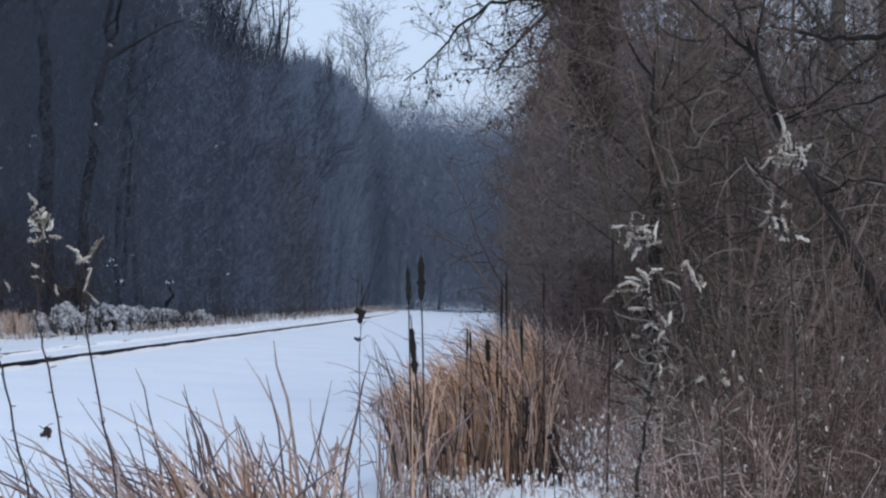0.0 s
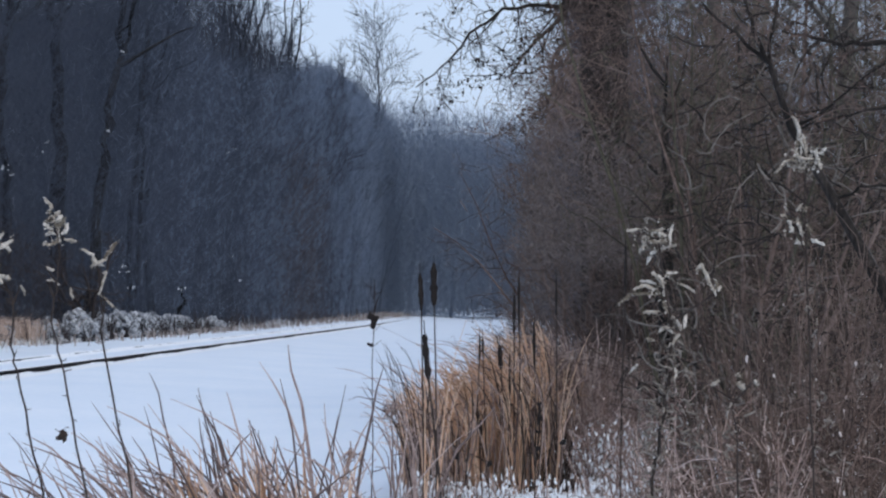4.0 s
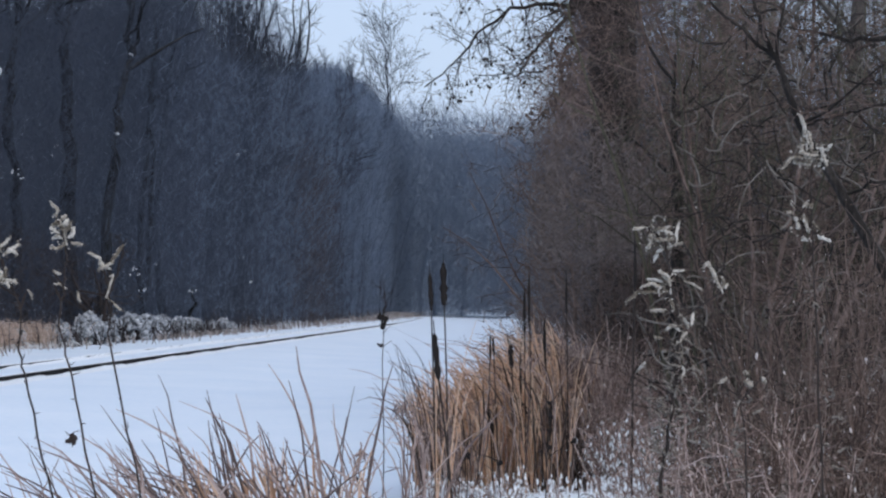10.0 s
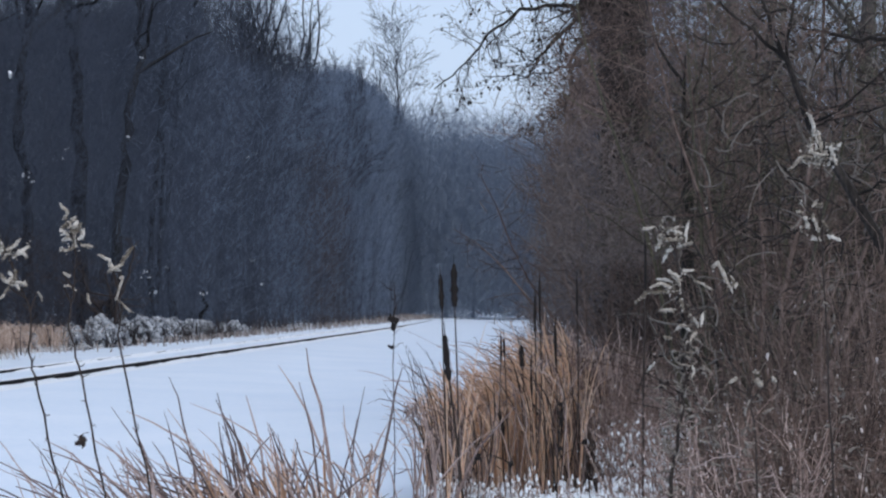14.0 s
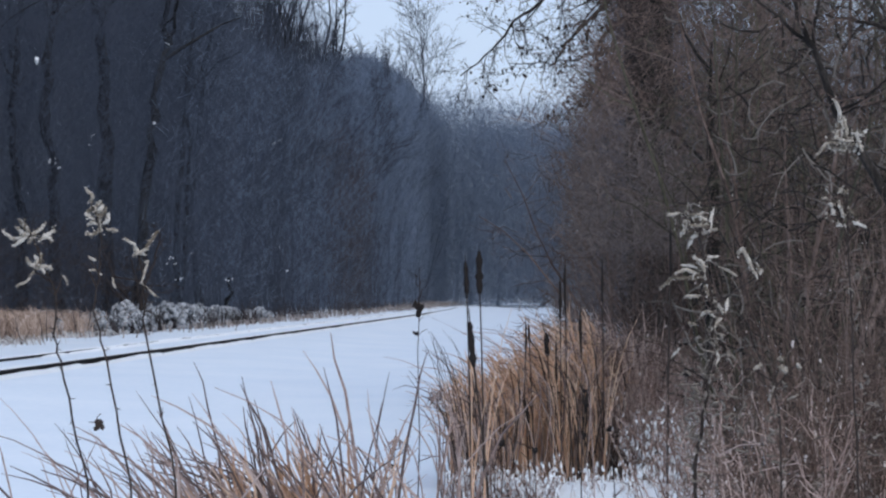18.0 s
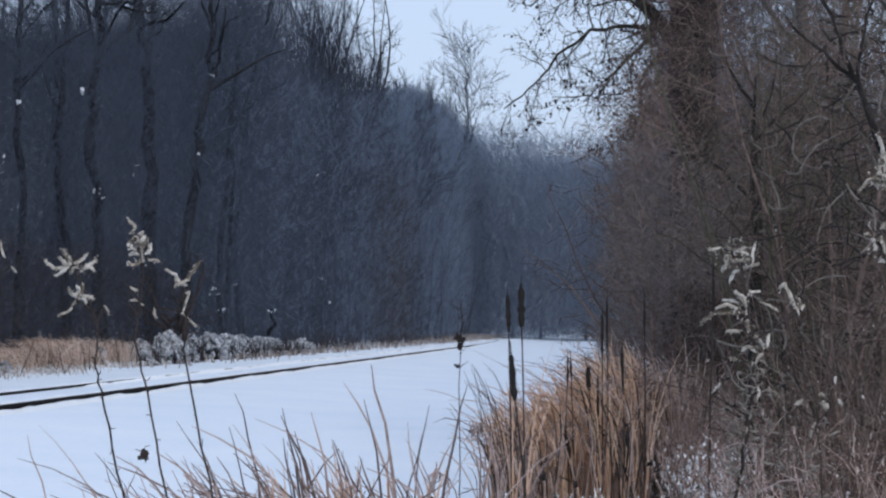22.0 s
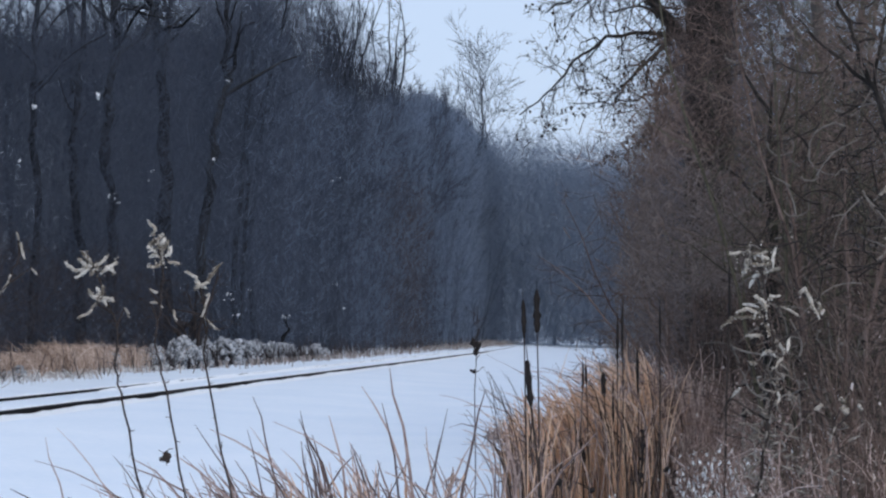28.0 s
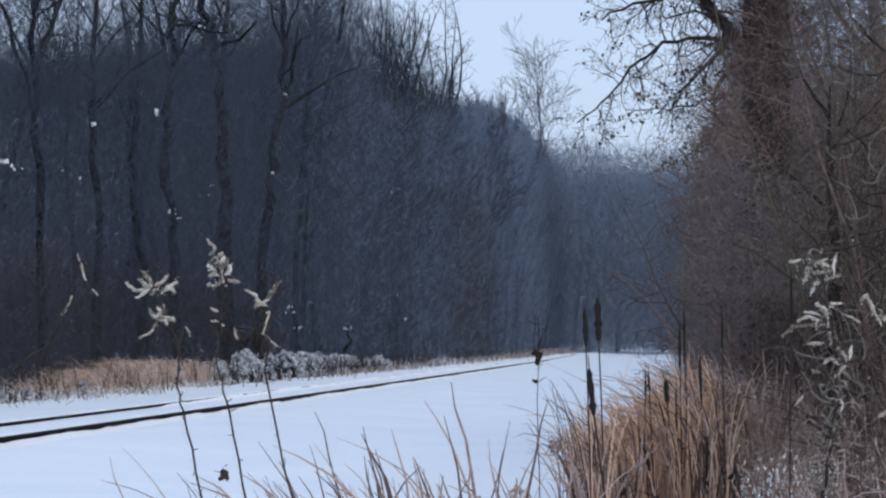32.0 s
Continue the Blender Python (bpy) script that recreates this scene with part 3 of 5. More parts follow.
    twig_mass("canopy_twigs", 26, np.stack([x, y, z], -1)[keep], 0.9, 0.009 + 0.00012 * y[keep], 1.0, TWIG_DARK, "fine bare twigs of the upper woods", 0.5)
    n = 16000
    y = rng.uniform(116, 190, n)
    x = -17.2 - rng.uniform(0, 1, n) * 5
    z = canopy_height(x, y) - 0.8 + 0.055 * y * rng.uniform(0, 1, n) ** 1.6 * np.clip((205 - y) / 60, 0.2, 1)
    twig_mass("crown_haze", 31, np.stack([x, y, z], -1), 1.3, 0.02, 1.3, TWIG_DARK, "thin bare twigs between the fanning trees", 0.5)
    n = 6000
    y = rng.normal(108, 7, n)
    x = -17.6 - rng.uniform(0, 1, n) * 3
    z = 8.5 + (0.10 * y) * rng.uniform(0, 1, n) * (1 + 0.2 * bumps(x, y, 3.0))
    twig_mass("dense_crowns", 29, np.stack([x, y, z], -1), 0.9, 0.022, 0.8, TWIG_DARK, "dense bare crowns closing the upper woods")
    n = 40000
    y = 38 + 52 * rng.uniform(0, 1, n) ** 1.2
    x = -16.3 - rng.uniform(0, 1, n) ** 1.3 * 9 + 0.6 * bumps(y, 0 * y, 3.0)
    z = 0.05 + (3.9 + 1.0 * bumps(x, y, 4.0)) * rng.uniform(0, 1, n)
    twig_mass("low_brush", 28, np.stack([x, y, z], -1), 0.65, 0.016, 0.5, TWIG_UMBER, "low dark reddish-brown brush inside the woods")
    # a russet patch of beech-like brush and low edge brush
    n = 4200
    y = rng.normal(192, 11, n)
    x = -16.3 - rng.uniform(0, 1, n) * 1.5
    z = 0.5 + 13.5 * rng.uniform(0, 1, n) * (1 + 0.15 * bumps(y, x, 3.0))
    twig_mass("russet_brush", 23, np.stack([x, y, z], -1), 1.4, 0.032, 0.6, TWIG_RUSSET, "reddish-brown brush at the edge of the woods")
    spots = [(-14.6 - rng.uniform(0, 2.5), 55 + 270 * rng.uniform(0, 1) ** 1.3, rng.uniform(0.5, 1.5), 0.018) for _ in range(190)]
    make_thicket("edge_brush", 24, spots, 6, 4, TWIG_RUSSET, "low brownish brush along the foot of the woods", 0.6, 0.35)


def far_woods():
    rng = np.random.default_rng(9)
    # bark and twigs here carry the painted haze colour
    far = "bare tree of the distant woods, coloured pale blue for haze"
    model = make_tree(31, 27, 0.3, (15, 6, 3), (0.22, 0.42, 0.5), (25, 55), 0.07, TWIG_HAZE, TWIG_HAZE, far, start=0.3)
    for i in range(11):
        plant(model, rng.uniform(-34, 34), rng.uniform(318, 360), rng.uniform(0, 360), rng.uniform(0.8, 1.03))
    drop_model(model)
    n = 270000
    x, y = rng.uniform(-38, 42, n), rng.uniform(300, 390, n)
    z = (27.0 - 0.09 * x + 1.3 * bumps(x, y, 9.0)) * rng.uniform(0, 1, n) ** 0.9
    twig_mass("far_woods", 22, np.stack([x, y, z], -1), 2.4, 0.058, 0.8, TWIG_HAZE, "bare brushwood of the distant woods, coloured pale blue for haze")
    lone = make_tree(33, 43.0, 0.34, (20, 8, 4), (0.29, 0.5, 0.5), (24, 52), 0.05, BARK_DARK, TWIG_DARK, "single bare tree standing above the distant woods", start=0.62, wander=0.015, rmin=0.028)
    lone.matrix_basis = pose(-18.0, 316, ground_at(-18.0, 316), 0, 0, 60)


left_woods()
far_woods()


# ---------------------------------------------------------------- thicket across the reeds
def make_shrub(seed, height, stems, mat, counts=(9, 6), r=0.02):
    rng = np.random.default_rng(seed)
    root = thing("shrub", Matrix(), "dense tangled bare brown shrub", "shrub", "shrubs of the thicket")
    out = [Sticks() for _ in counts]
    for s in range(stems):
        a = rng.uniform(0, 6.283)
        k = rng.uniform(0, 1)
        pts, rad = strand(rng, (0.35 * math.cos(a) * k, 0.35 * math.sin(a) * k, -0.1), (0.28 * math.cos(a), 0.28 * math.sin(a), 1.2), height * rng.uniform(0.5, 1.1), r * rng.uniform(0.6, 1.3), r * 0.2, 8, 0.12, -0.005)
        stem = Sticks()
        stem.add(pts, rad)
        part("stem", stem.mesh("stem", mat, 5), root)
        branch_out(rng, out, pts, rad, 0, counts, (0.24, 0.5), (30, 95), 0.0, 0.05, 0.3, (4, 2, 2, 2))
    crown = Sticks()
    for o in out:
        crown.chains += o.chains
    part("crown", crown.mesh("crown", mat, 3), root)
    return root


def right_thicket():
    rng = np.random.default_rng(6)
    models = [make_shrub(41, 6.0, 7, TWIG_BROWN), make_shrub(42, 5.0, 8, TWIG_BROWN), make_shrub(43, 5.5, 7, TWIG_OLIVE), make_shrub(44, 3.8, 8, TWIG_BROWN)]
    for i in range(46):
        y = 17 + 22 * rng.uniform(0, 1)
        x = y * 0.022 + 0.35 + rng.uniform(0, 1) * (0.5 + y * 0.19)
        if x < 1.6:
            y = max(y, 26.5)
        low = x < y * 0.022 + 1.0
        k = 3 if low else rng.integers(0, 4)
        plant(models[k], x, y, rng.uniform(0, 360), rng.uniform(0.75, 1.2))
    for m in models:
        drop_model(m)
    n = 9000
    y = rng.uniform(20, 46, n)
    z = 0.4 + rng.uniform(0, 1.0, n) * (1.4 + (y - 19) * 0.12)
    w = np.clip((z - 1.6) / y, 0, 1)
    x = y * (0.09 * w + 0.9 * w * w) + 0.30 * bumps(y, z, 0.8) + 0.15 + rng.uniform(0, 1, n) ** 1.6 * 2.4
    rim_twigs = np.stack([x, y, z], -1)[~((y < 25) & (x < 1.6) & (z < 2.0))]
    for name, n, mat, far, seed in (("thicket_twigs", 190000, TWIG_BROWN, 0.0, 45), ("olive_thicket_twigs", 70000, TWIG_OLIVE, 0.5, 48)):
        y = rng.uniform(19, 50, n)
        z = rng.uniform(0.0, 1.0, n) ** 0.9 * (3.2 + (y - 19) * 0.30)
        v = (z - 1.6) / y
        w = np.clip(v, 0, 1)
        rim = y * (0.09 * w + 0.9 * w * w) + 0.30 * bumps(y, z, 0.8) + 0.25 * bumps(z, y, 0.3) + 0.12
        x = rim + far * y * 0.1 + (rng.uniform(0, 1, n) ** 1.2 * (2.5 + y * 0.17) - 0.7 * rng.uniform(0, 1, n) ** 5)
        z = np.where(x > 0.118 * y, z * 0.82, z)
        keep = ~((y < 25) & (x < 1.6) & (z < 2.0)) & (rng.uniform(0, 1, n) < 0.20 + 0.80 * (bumps(x, z, 0.35) + 0.6 * bumps(z, y, 0.5) > -0.1))
        ashen = keep & (x < 0.06 * y) & (z < 3.2) & (mat is TWIG_BROWN)
        twig_mass(name, seed, np.stack([x, y, z], -1)[keep & ~ashen], 0.34, 0.0068, 0.3, mat, "dense tangle of bare brown twigs", 0.9)
        if ashen.any():
            twig_mass("thicket_brush", seed + 1, np.concatenate([np.stack([x, y, z], -1)[ashen], rim_twigs]), 0.36, 0.0075, 0.3, TWIG_GREY, "dense tangle of bare ashen twigs", 0.9)
    # woods that go on behind it along the line
    n = 110000
    y = 48 + 270 * rng.uniform(0, 1, n) ** 1.2
    x = y * 0.010 + 1.2 + rng.uniform(0, 1, n) ** 1.4 * (8 + y * 0.13)
    z = (9 + y * 0.035) * (1 + 0.15 * bumps(x, y, 7.0)) * rng.uniform(0, 1, n) ** 0.9 * np.where(x > 0.112 * y, 0.72, 1.0)
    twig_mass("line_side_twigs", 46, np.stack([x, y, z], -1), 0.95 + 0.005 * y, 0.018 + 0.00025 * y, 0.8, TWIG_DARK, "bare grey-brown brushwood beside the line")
    model = make_tree(47, 17, 0.16, (13, 5, 3), (0.30, 0.45, 0.5), (30, 60), 0.05, BARK_GREY, TWIG_BROWN, "slender bare tree in the thicket beside the line", start=0.3)
    for x, y in [(3.2, 30), (5.0, 34), (6.5, 38), (4.1, 44), (8.5, 45), (3.0, 58), (7.0, 62), (10.5, 56), (4.5, 80), (9.5, 85), (13.5, 75), (5.0, 110), (11, 120), (6, 150), (14, 160), (7, 200), (9, 250)]:
        plant(model, x, y, rng.uniform(0, 360), rng.uniform(0.8, 1.1))
    drop_model(model)


right_thicket()


def limb_of(root, rng, path, r0, r1, bark, twig, counts, ratio, lift, sides=6, name="limb", rmin=0.0035):
    """A limb along a path with drooping side twigs: limb and its spray of twigs."""
    pts = np.array(path, dtype=float)
    # finer, slightly uneven course
    t = np.linspace(0, len(pts) - 1, 4 * (len(pts) - 1) + 1)
    fine = np.stack([np.interp(t, np.arange(len(pts)), pts[:, i]) for i in range(3)], -1)
    span = np.linalg.norm(np.diff(fine, axis=0), axis=1).mean()
    fine[1:-1] += rng.normal(size=fine[1:-1].shape) * span * 0.12
    rad = np.linspace(r0, r1, len(fine))
    s = Sticks()
    s.add(fine, rad)
    limb = part(name, s.mesh(name, bark, sides, True), root)
    if counts:
        out = [Sticks() for _ in counts]
        branch_out(rng, out, fine, rad, 0, counts, ratio, (25, 85), lift, 0.12, 0.25, (5, 4, 3, 2), rmin)
        spray = Sticks()
        for o in out:
            spray.chains += o.chains
        part("spray", spray.mesh("spray", twig, 3), limb, kind="stuff")
        return limb, [c[0][-1] for o in out[1:] for c in o.chains]
    return limb, []


def overhanging_tree():
    rng = np.random.default_rng(61)
    bx, by = 1.34, 32.0
    root = thing("tree", pose(bx, by, ground_at(bx, by)), "old bare tree with drooping budded branches over the line", "tree")
    z = -ground_at(bx, by)

    def at(*rows):
        return [(x - bx, y - by, h + z) for x, y, h in rows]

    s = Sticks()
    s.add(at((1.5, 32, -0.1), (1.42, 32, 2), (1.36, 32, 4), (1.34, 32, 5.8), (1.4, 32, 8), (1.55, 32.2, 11.5)), np.array([0.48, 0.40, 0.37, 0.34, 0.26, 0.12]))
    part("trunk", s.mesh("trunk", BARK_BLACK, 10, True), root)
    buds = []
    for path, r0, r1, counts, ratio, lift in (
        (((1.3, 31.9, 5.4), (0.95, 31.6, 5.72), (0.4, 31.3, 5.78), (-0.07, 31.2, 5.69), (-0.5, 31.1, 5.35), (-0.82, 31.0, 4.96), (-1.25, 30.9, 4.59)), 0.042, 0.009, (28, 7, 4), (0.30, 0.5, 0.5), -0.06),
        (((1.3, 32, 5.0), (1.02, 31.9, 5.74), (0.55, 31.8, 6.3), (0.0, 31.6, 7.2), (-0.5, 31.4, 7.8)), 0.13, 0.03, (14, 6, 3), (0.34, 0.5, 0.5), -0.07),
        (((0.95, 31.7, 5.9), (0.63, 31.4, 5.49), (0.19, 31.2, 5.05), (0.0, 31.1, 4.7)), 0.035, 0.01, (15, 6, 3), (0.45, 0.5, 0.5), -0.05),
        (((1.2, 31.8, 6.4), (0.5, 31.5, 6.5), (-0.3, 31.2, 6.3), (-0.9, 31.0, 6.0)), 0.05, 0.012, (18, 7, 4), (0.34, 0.5, 0.5), -0.09),
        (((0.9, 31.6, 5.0), (0.45, 31.3, 4.9), (0.0, 31.2, 4.78), (-0.6, 31.1, 4.78)), 0.022, 0.006, (8, 4, 2), (0.3, 0.5, 0.5), -0.04),
        (((1.0, 31.6, 4.3), (0.7, 31.3, 4.6), (0.4, 31.2, 4.3), (0.1, 31.1, 3.9)), 0.022, 0.006, (18, 6, 4), (0.5, 0.5, 0.5), -0.02),
        (((1.5, 32, 6.5), (2.2, 31.8, 7.0), (3.0, 31.6, 7.0)), 0.09, 0.03, (10, 5, 3), (0.35, 0.5, 0.5), -0.02),
    ):
        tips = limb_of(root, rng, at(*path), r0, r1, BARK_BLACK, BARK_BROWN, counts, ratio, lift)[1]
        buds += [tips[i] for i in rng.permutation(len(tips))[: min(60, len(tips))]]
    part("budding", tufts("budding", buds, rng.uniform(0.008, 0.022, len(buds)), BARK_BROWN, rng, (1, 1, 1.4)), root, "dark buds at the ends of the twigs", "stuff")
    part("pod", tufts("pod", at((-0.55, 31.1, 4.71)), [0.03], STEM_DARK, rng, (0.7, 0.7, 1.4), 0.1), root, "small dark pod hanging from a twig")


def leaning_tree():
    rng = np.random.default_rng(62)
    bx, by = 2.95, 14.0
    root = thing("tree", pose(bx, by, ground_at(bx, by)), "slender leaning bare tree with dark forked branches", "tree")
    z = -ground_at(bx, by)

    def at(*rows):
        return [(x - bx, y - by, h + z) for x, y, h in rows]

    s = Sticks()
    s.add(at((2.98, 14, 0.0), (2.72, 14, 0.9), (2.405, 14, 1.53), (2.17, 14, 1.96), (1.96, 14, 2.34), (1.735, 14, 2.71), (1.66, 14, 2.93), (1.60, 14, 3.11)), np.array([0.062, 0.052, 0.043, 0.037, 0.031, 0.025, 0.021, 0.018]))
    part("trunk", s.mesh("trunk", BARK_BROWN, 8, True), root)
    for path, r0, r1, counts in (
        (((1.60, 14, 3.11), (1.50, 14, 3.32), (1.42, 14, 3.55), (1.3, 14, 3.9), (1.25, 14.1, 4.4)), 0.018, 0.007, (9, 4)),
        (((1.60, 14, 3.11), (1.48, 14, 3.22), (1.28, 13.9, 3.36), (1.1, 13.9, 3.55)), 0.018, 0.005, (8, 4)),
        (((1.60, 14, 3.13), (1.62, 14, 3.35), (1.70, 14, 3.7), (1.72, 14, 4.2)), 0.014, 0.005, (9, 4)),
        (((2.6, 13.8, 3.35), (2.41, 13.8, 3.245), (2.2, 13.8, 3.21), (1.95, 13.8, 3.215), (1.8, 13.8, 3.26), (1.66, 13.9, 3.3)), 0.026, 0.006, (12, 5)),
        (((2.6, 13.8, 3.0), (2.42, 13.8, 2.88), (2.2, 13.8, 2.81), (1.95, 13.9, 2.76), (1.75, 14, 2.7)), 0.014, 0.006, (9, 4)),
        (((1.735, 14, 2.71), (1.9, 13.9, 2.8), (2.2, 13.8, 3.05), (2.5, 13.7, 3.3)), 0.012, 0.004, (9, 4)),
        (((2.0, 14, 2.28), (2.2, 13.9, 2.36), (2.5, 13.8, 2.3), (2.75, 13.7, 2.2)), 0.012, 0.004, (8, 3)),
    ):
        limb_of(root, rng, at(*path), r0, r1, BARK_BROWN, TWIG_BROWN, counts, (0.3, 0.5), 0.0, 5)


def pole_tree():
    """The thin dark trunk deep in the thicket, with a pale looping vine before it."""
    rng = np.random.default_rng(63)
    root = thing("tree", pose(1.50, 21.7, ground_at(1.50, 21.7)), "thin straight dark tree trunk inside the thicket", "tree")
    s = Sticks()
    s.add([(0.02, 0, -0.1), (0.0, 0, 1.5), (0.03, 0, 2.3), (0.015, 0, 2.9), (-0.01, 0, 3.4), (0.015, 0, 4.0)], np.array([0.07, 0.062, 0.055, 0.056, 0.024, 0.008]))
    part("trunk", s.mesh("trunk", BARK_BLACK, 8, True), root)
    for path in (((0, 0, 3.4), (0.2, -0.1, 3.6), (0.55, -0.2, 3.9)), ((0, 0, 2.8), (-0.3, -0.1, 3.1), (-0.6, -0.2, 3.3)), ((0.0, 0, 3.7), (-0.25, 0, 4.1), (-0.4, 0, 4.7))):
        limb_of(root, rng, path, 0.022, 0.005, BARK_BLACK, TWIG_BROWN, (8, 4), (0.35, 0.5), 0.0, 5)
    vine = thing("vine", pose(1.3, 19.5, ground_at(1.3, 19.5)), "pale looping bare vine in the thicket", "vine")
    for k in range(64):
        big = k < 12
        cx, cz, w = rng.uniform(-0.3, 2.6), rng.uniform(0.9, 4.4), rng.uniform(0.12, 0.28) if big else rng.uniform(0.04, 0.13)
        a = np.linspace(rng.uniform(2.0, 3.6), rng.uniform(4.6, 6.6), 10) + rng.uniform(-1.2, 1.2)
        arc = np.stack([cx + w * np.cos(a) + 0.25 * w * a * rng.uniform(-0.5, 0.5), rng.uniform(-1.8, 1.2) + 0 * a, cz + w * 0.8 * np.sin(a)], -1) + rng.normal(size=(10, 3)) * w * 0.05
        s = Sticks()
        s.add(arc, np.linspace(0.009, 0.004, 10))
        part("tendril", s.mesh("tendril", TWIG_PALE, 4), vine)


def arching_brush():
    """Longer bowed twigs that show on the face of the thicket."""
    rng = np.random.default_rng(65)
    for name, mat, n, label in (("bowed_twigs", TWIG_PALE, 240, "pale bowed twigs on the face of the thicket"), ("dark_bowed_twigs", BARK_BROWN, 480, "dark bowed twigs on the face of the thicket")):
        out = Sticks()
        for _ in range(n):
            y = rng.uniform(16.2, 20)
            z = rng.uniform(0.7, 4.2)
            x = y * (0.05 + 0.02 * max(z - 1.6, 0)) + rng.uniform(0, 1) ** 0.9 * 3.0
            d = np.array((rng.normal(), rng.normal() * 0.4, rng.normal() * 0.7 + 0.3))
            pts, rad = strand(rng, (x, y, z), d, rng.uniform(0.2, 0.6), rng.uniform(0.005, 0.010), 0.003, 8, 0.16, rng.uniform(-0.25, 0.25))
            out.add(pts, rad)
            if rng.uniform() < 0.6:
                q = pts[rng.integers(2, 6)]
                out.add(*strand(rng, q, d + rng.normal(size=3) * 0.8, rng.uniform(0.1, 0.35), 0.004, 0.002, 5, 0.15, rng.uniform(-0.2, 0.2)))
        solid(name, out.mesh(name, mat, 4), label, "undergrowth", kind="stuff")


def leaning_shrub():
    """A low brown shrub whose stems lean apart behind the snowy bushes."""
    rng = np.random.default_rng(64)
    bx, by = -15.7, 85.0
    root = thing("shrub", pose(bx, by, ground_at(bx, by)), "dull brown shrub with stems leaning over the bank", "shrub")
    for path, r0 in (((0, 0, 0), (-0.5, 0, 1.3), (-1.6, 0, 2.3), (-3.2, 0, 3.3)), 0.11), (((0, 0, 0), (-0.3, 0, 1.2), (-0.9, 0.2, 2.2), (-1.3, 0.3, 3.0)), 0.08), (((0.1, 0, 0), (0.25, 0, 1.5), (0.7, 0.1, 2.6), (0.9, 0.1, 3.6)), 0.09), (((0.1, 0.3, 0), (0.05, 0.3, 1.5), (-0.2, 0.3, 2.7)), 0.07):
        limb_of(root, rng, path, r0, 0.03, TWIG_RUSSET, TWIG_RUSSET, (12, 5), (0.35, 0.5), 0.02, 5, "stem", 0.014)


overhanging_tree()
leaning_tree()
pole_tree()
arching_brush()
leaning_shrub()


# ---------------------------------------------------------------- reeds, grass and weeds
def make_grass(name, seed, patches, label, mat, lean=0.1, bend=0.25, r=0.004, slant=0.1, fold=0.0, least=0.6):
    """patches: x, y, spread x, spread y, blades, height. lean and bend go to the left, with the wind; fold: the share of blades that are broken over; least: the lowest blade, as a share of the height."""
    rng = np.random.default_rng(seed)
    out = Sticks()
    k = np.array([0, 0.35, 0.6, 0.74, 0.84, 0.91, 0.96, 1.0])
    taper = np.array([0.9, 1, 1, 0.95, 0.85, 0.7, 0.5, 0.2])
    for px, py, sx, sy, n, h in patches:
        for _ in range(n):
            x, y = px + rng.normal() * sx, py + rng.normal() * sy
            z = ground_at(x, y) - 0.02
            hh = h * rng.uniform(least, 1.06)
            way = -1 if rng.uniform() < 0.9 else 0.7
            a, b = (lean + rng.normal() * slant) * way, bend * rng.uniform(0.1, 1.35) * way
            c = rng.normal() * slant
            pts = np.stack([x + hh * (a * k + b * k ** 5), y + hh * c * k, z + hh * (k - 0.45 * abs(b) * k ** 6)], -1)
            if rng.uniform() < fold:
                j = rng.integers(2, 6)
                over = np.array((rng.normal() - 0.3, rng.normal() * 0.5, rng.uniform(-0.9, 0.5)))
                pts[j + 1:] = pts[j] + np.linspace(0.2, 1, 7 - j)[:, None] * unit(over) * hh * rng.uniform(0.08, 0.28)
            pts[1:, :2] += rng.normal(size=(7, 2)) * 0.004
            out.add(pts, r * rng.uniform(0.6, 1.3) * taper)
    return solid(name, out.mesh(name, mat, 3), label, "grass", kind="stuff")


def make_drift(x, y, rx, ry, h):
    """A low snowdrift caught among the stems."""
    n = 28
    v, f = [], []
    for j in range(n):
        for i in range(n):
            a, b = 2 * i / (n - 1) - 1, 2 * j / (n - 1) - 1
            lump = noise.noise((x + a * rx * 5, y + b * ry * 2, 0)) * 0.25 + noise.noise((x + a * rx * 16, y + b * ry * 5, 4)) * 0.10
            z = h * max(0.0, 1 - a * a) * max(0.0, 1 - b * b) * (1 + lump)
            v.append((x + a * rx, y + b * ry, ground_at(x + a * rx, y + b * ry) + 0.004 + z))
            if i and j:
                k = j * n + i
                f.append([k - n - 1, k - n, k, k - 1])
    return solid("snowdrift", mesh_from("snowdrift", v, f, SNOW_CLUMP, True), "low snowdrift caught among reeds and weeds", "snowdrift", "snowdrifts in the reed bed")


make_drift(0.50, 18.4, 0.75, 0.9, 0.10)
make_grass("reed_bed", 51, [(-0.74, 19.0, 0.06, 0.3, 50, 0.95), (-0.56, 19.3, 0.10, 0.4, 170, 1.12), (-0.26, 19.8, 0.13, 0.4, 240, 1.21), (0.02, 20.0, 0.12, 0.4, 240, 1.34), (0.24, 20.5, 0.12, 0.4, 220, 1.52)], "dense tan dry reeds beside the snow", STRAW, 0.02, 0.22, 0.0066, 0.07, 0.35)
make_grass("reed_undergrowth", 61, [(-0.60, 19.2, 0.11, 0.3, 120, 0.82), (-0.38, 19.5, 0.14, 0.4, 240, 0.92), (-0.05, 19.9, 0.16, 0.4, 260, 1.02), (0.22, 20.2, 0.14, 0.4, 200, 1.20)], "fine tan blades filling the reed bed", STRAW, 0.03, 0.3, 0.0048, 0.14, 0.4)
make_grass("reed_plumes", 55, [(-0.52, 18.3, 0.13, 0.4, 60, 1.14), (-0.15, 19.3, 0.2, 0.5, 80, 1.30), (0.2, 20.2, 0.16, 0.5, 80, 1.54)], "arching faded reed tops above the bed", STRAW_PALE, 0.06, 0.34, 0.0050, 0.14, 0.4)
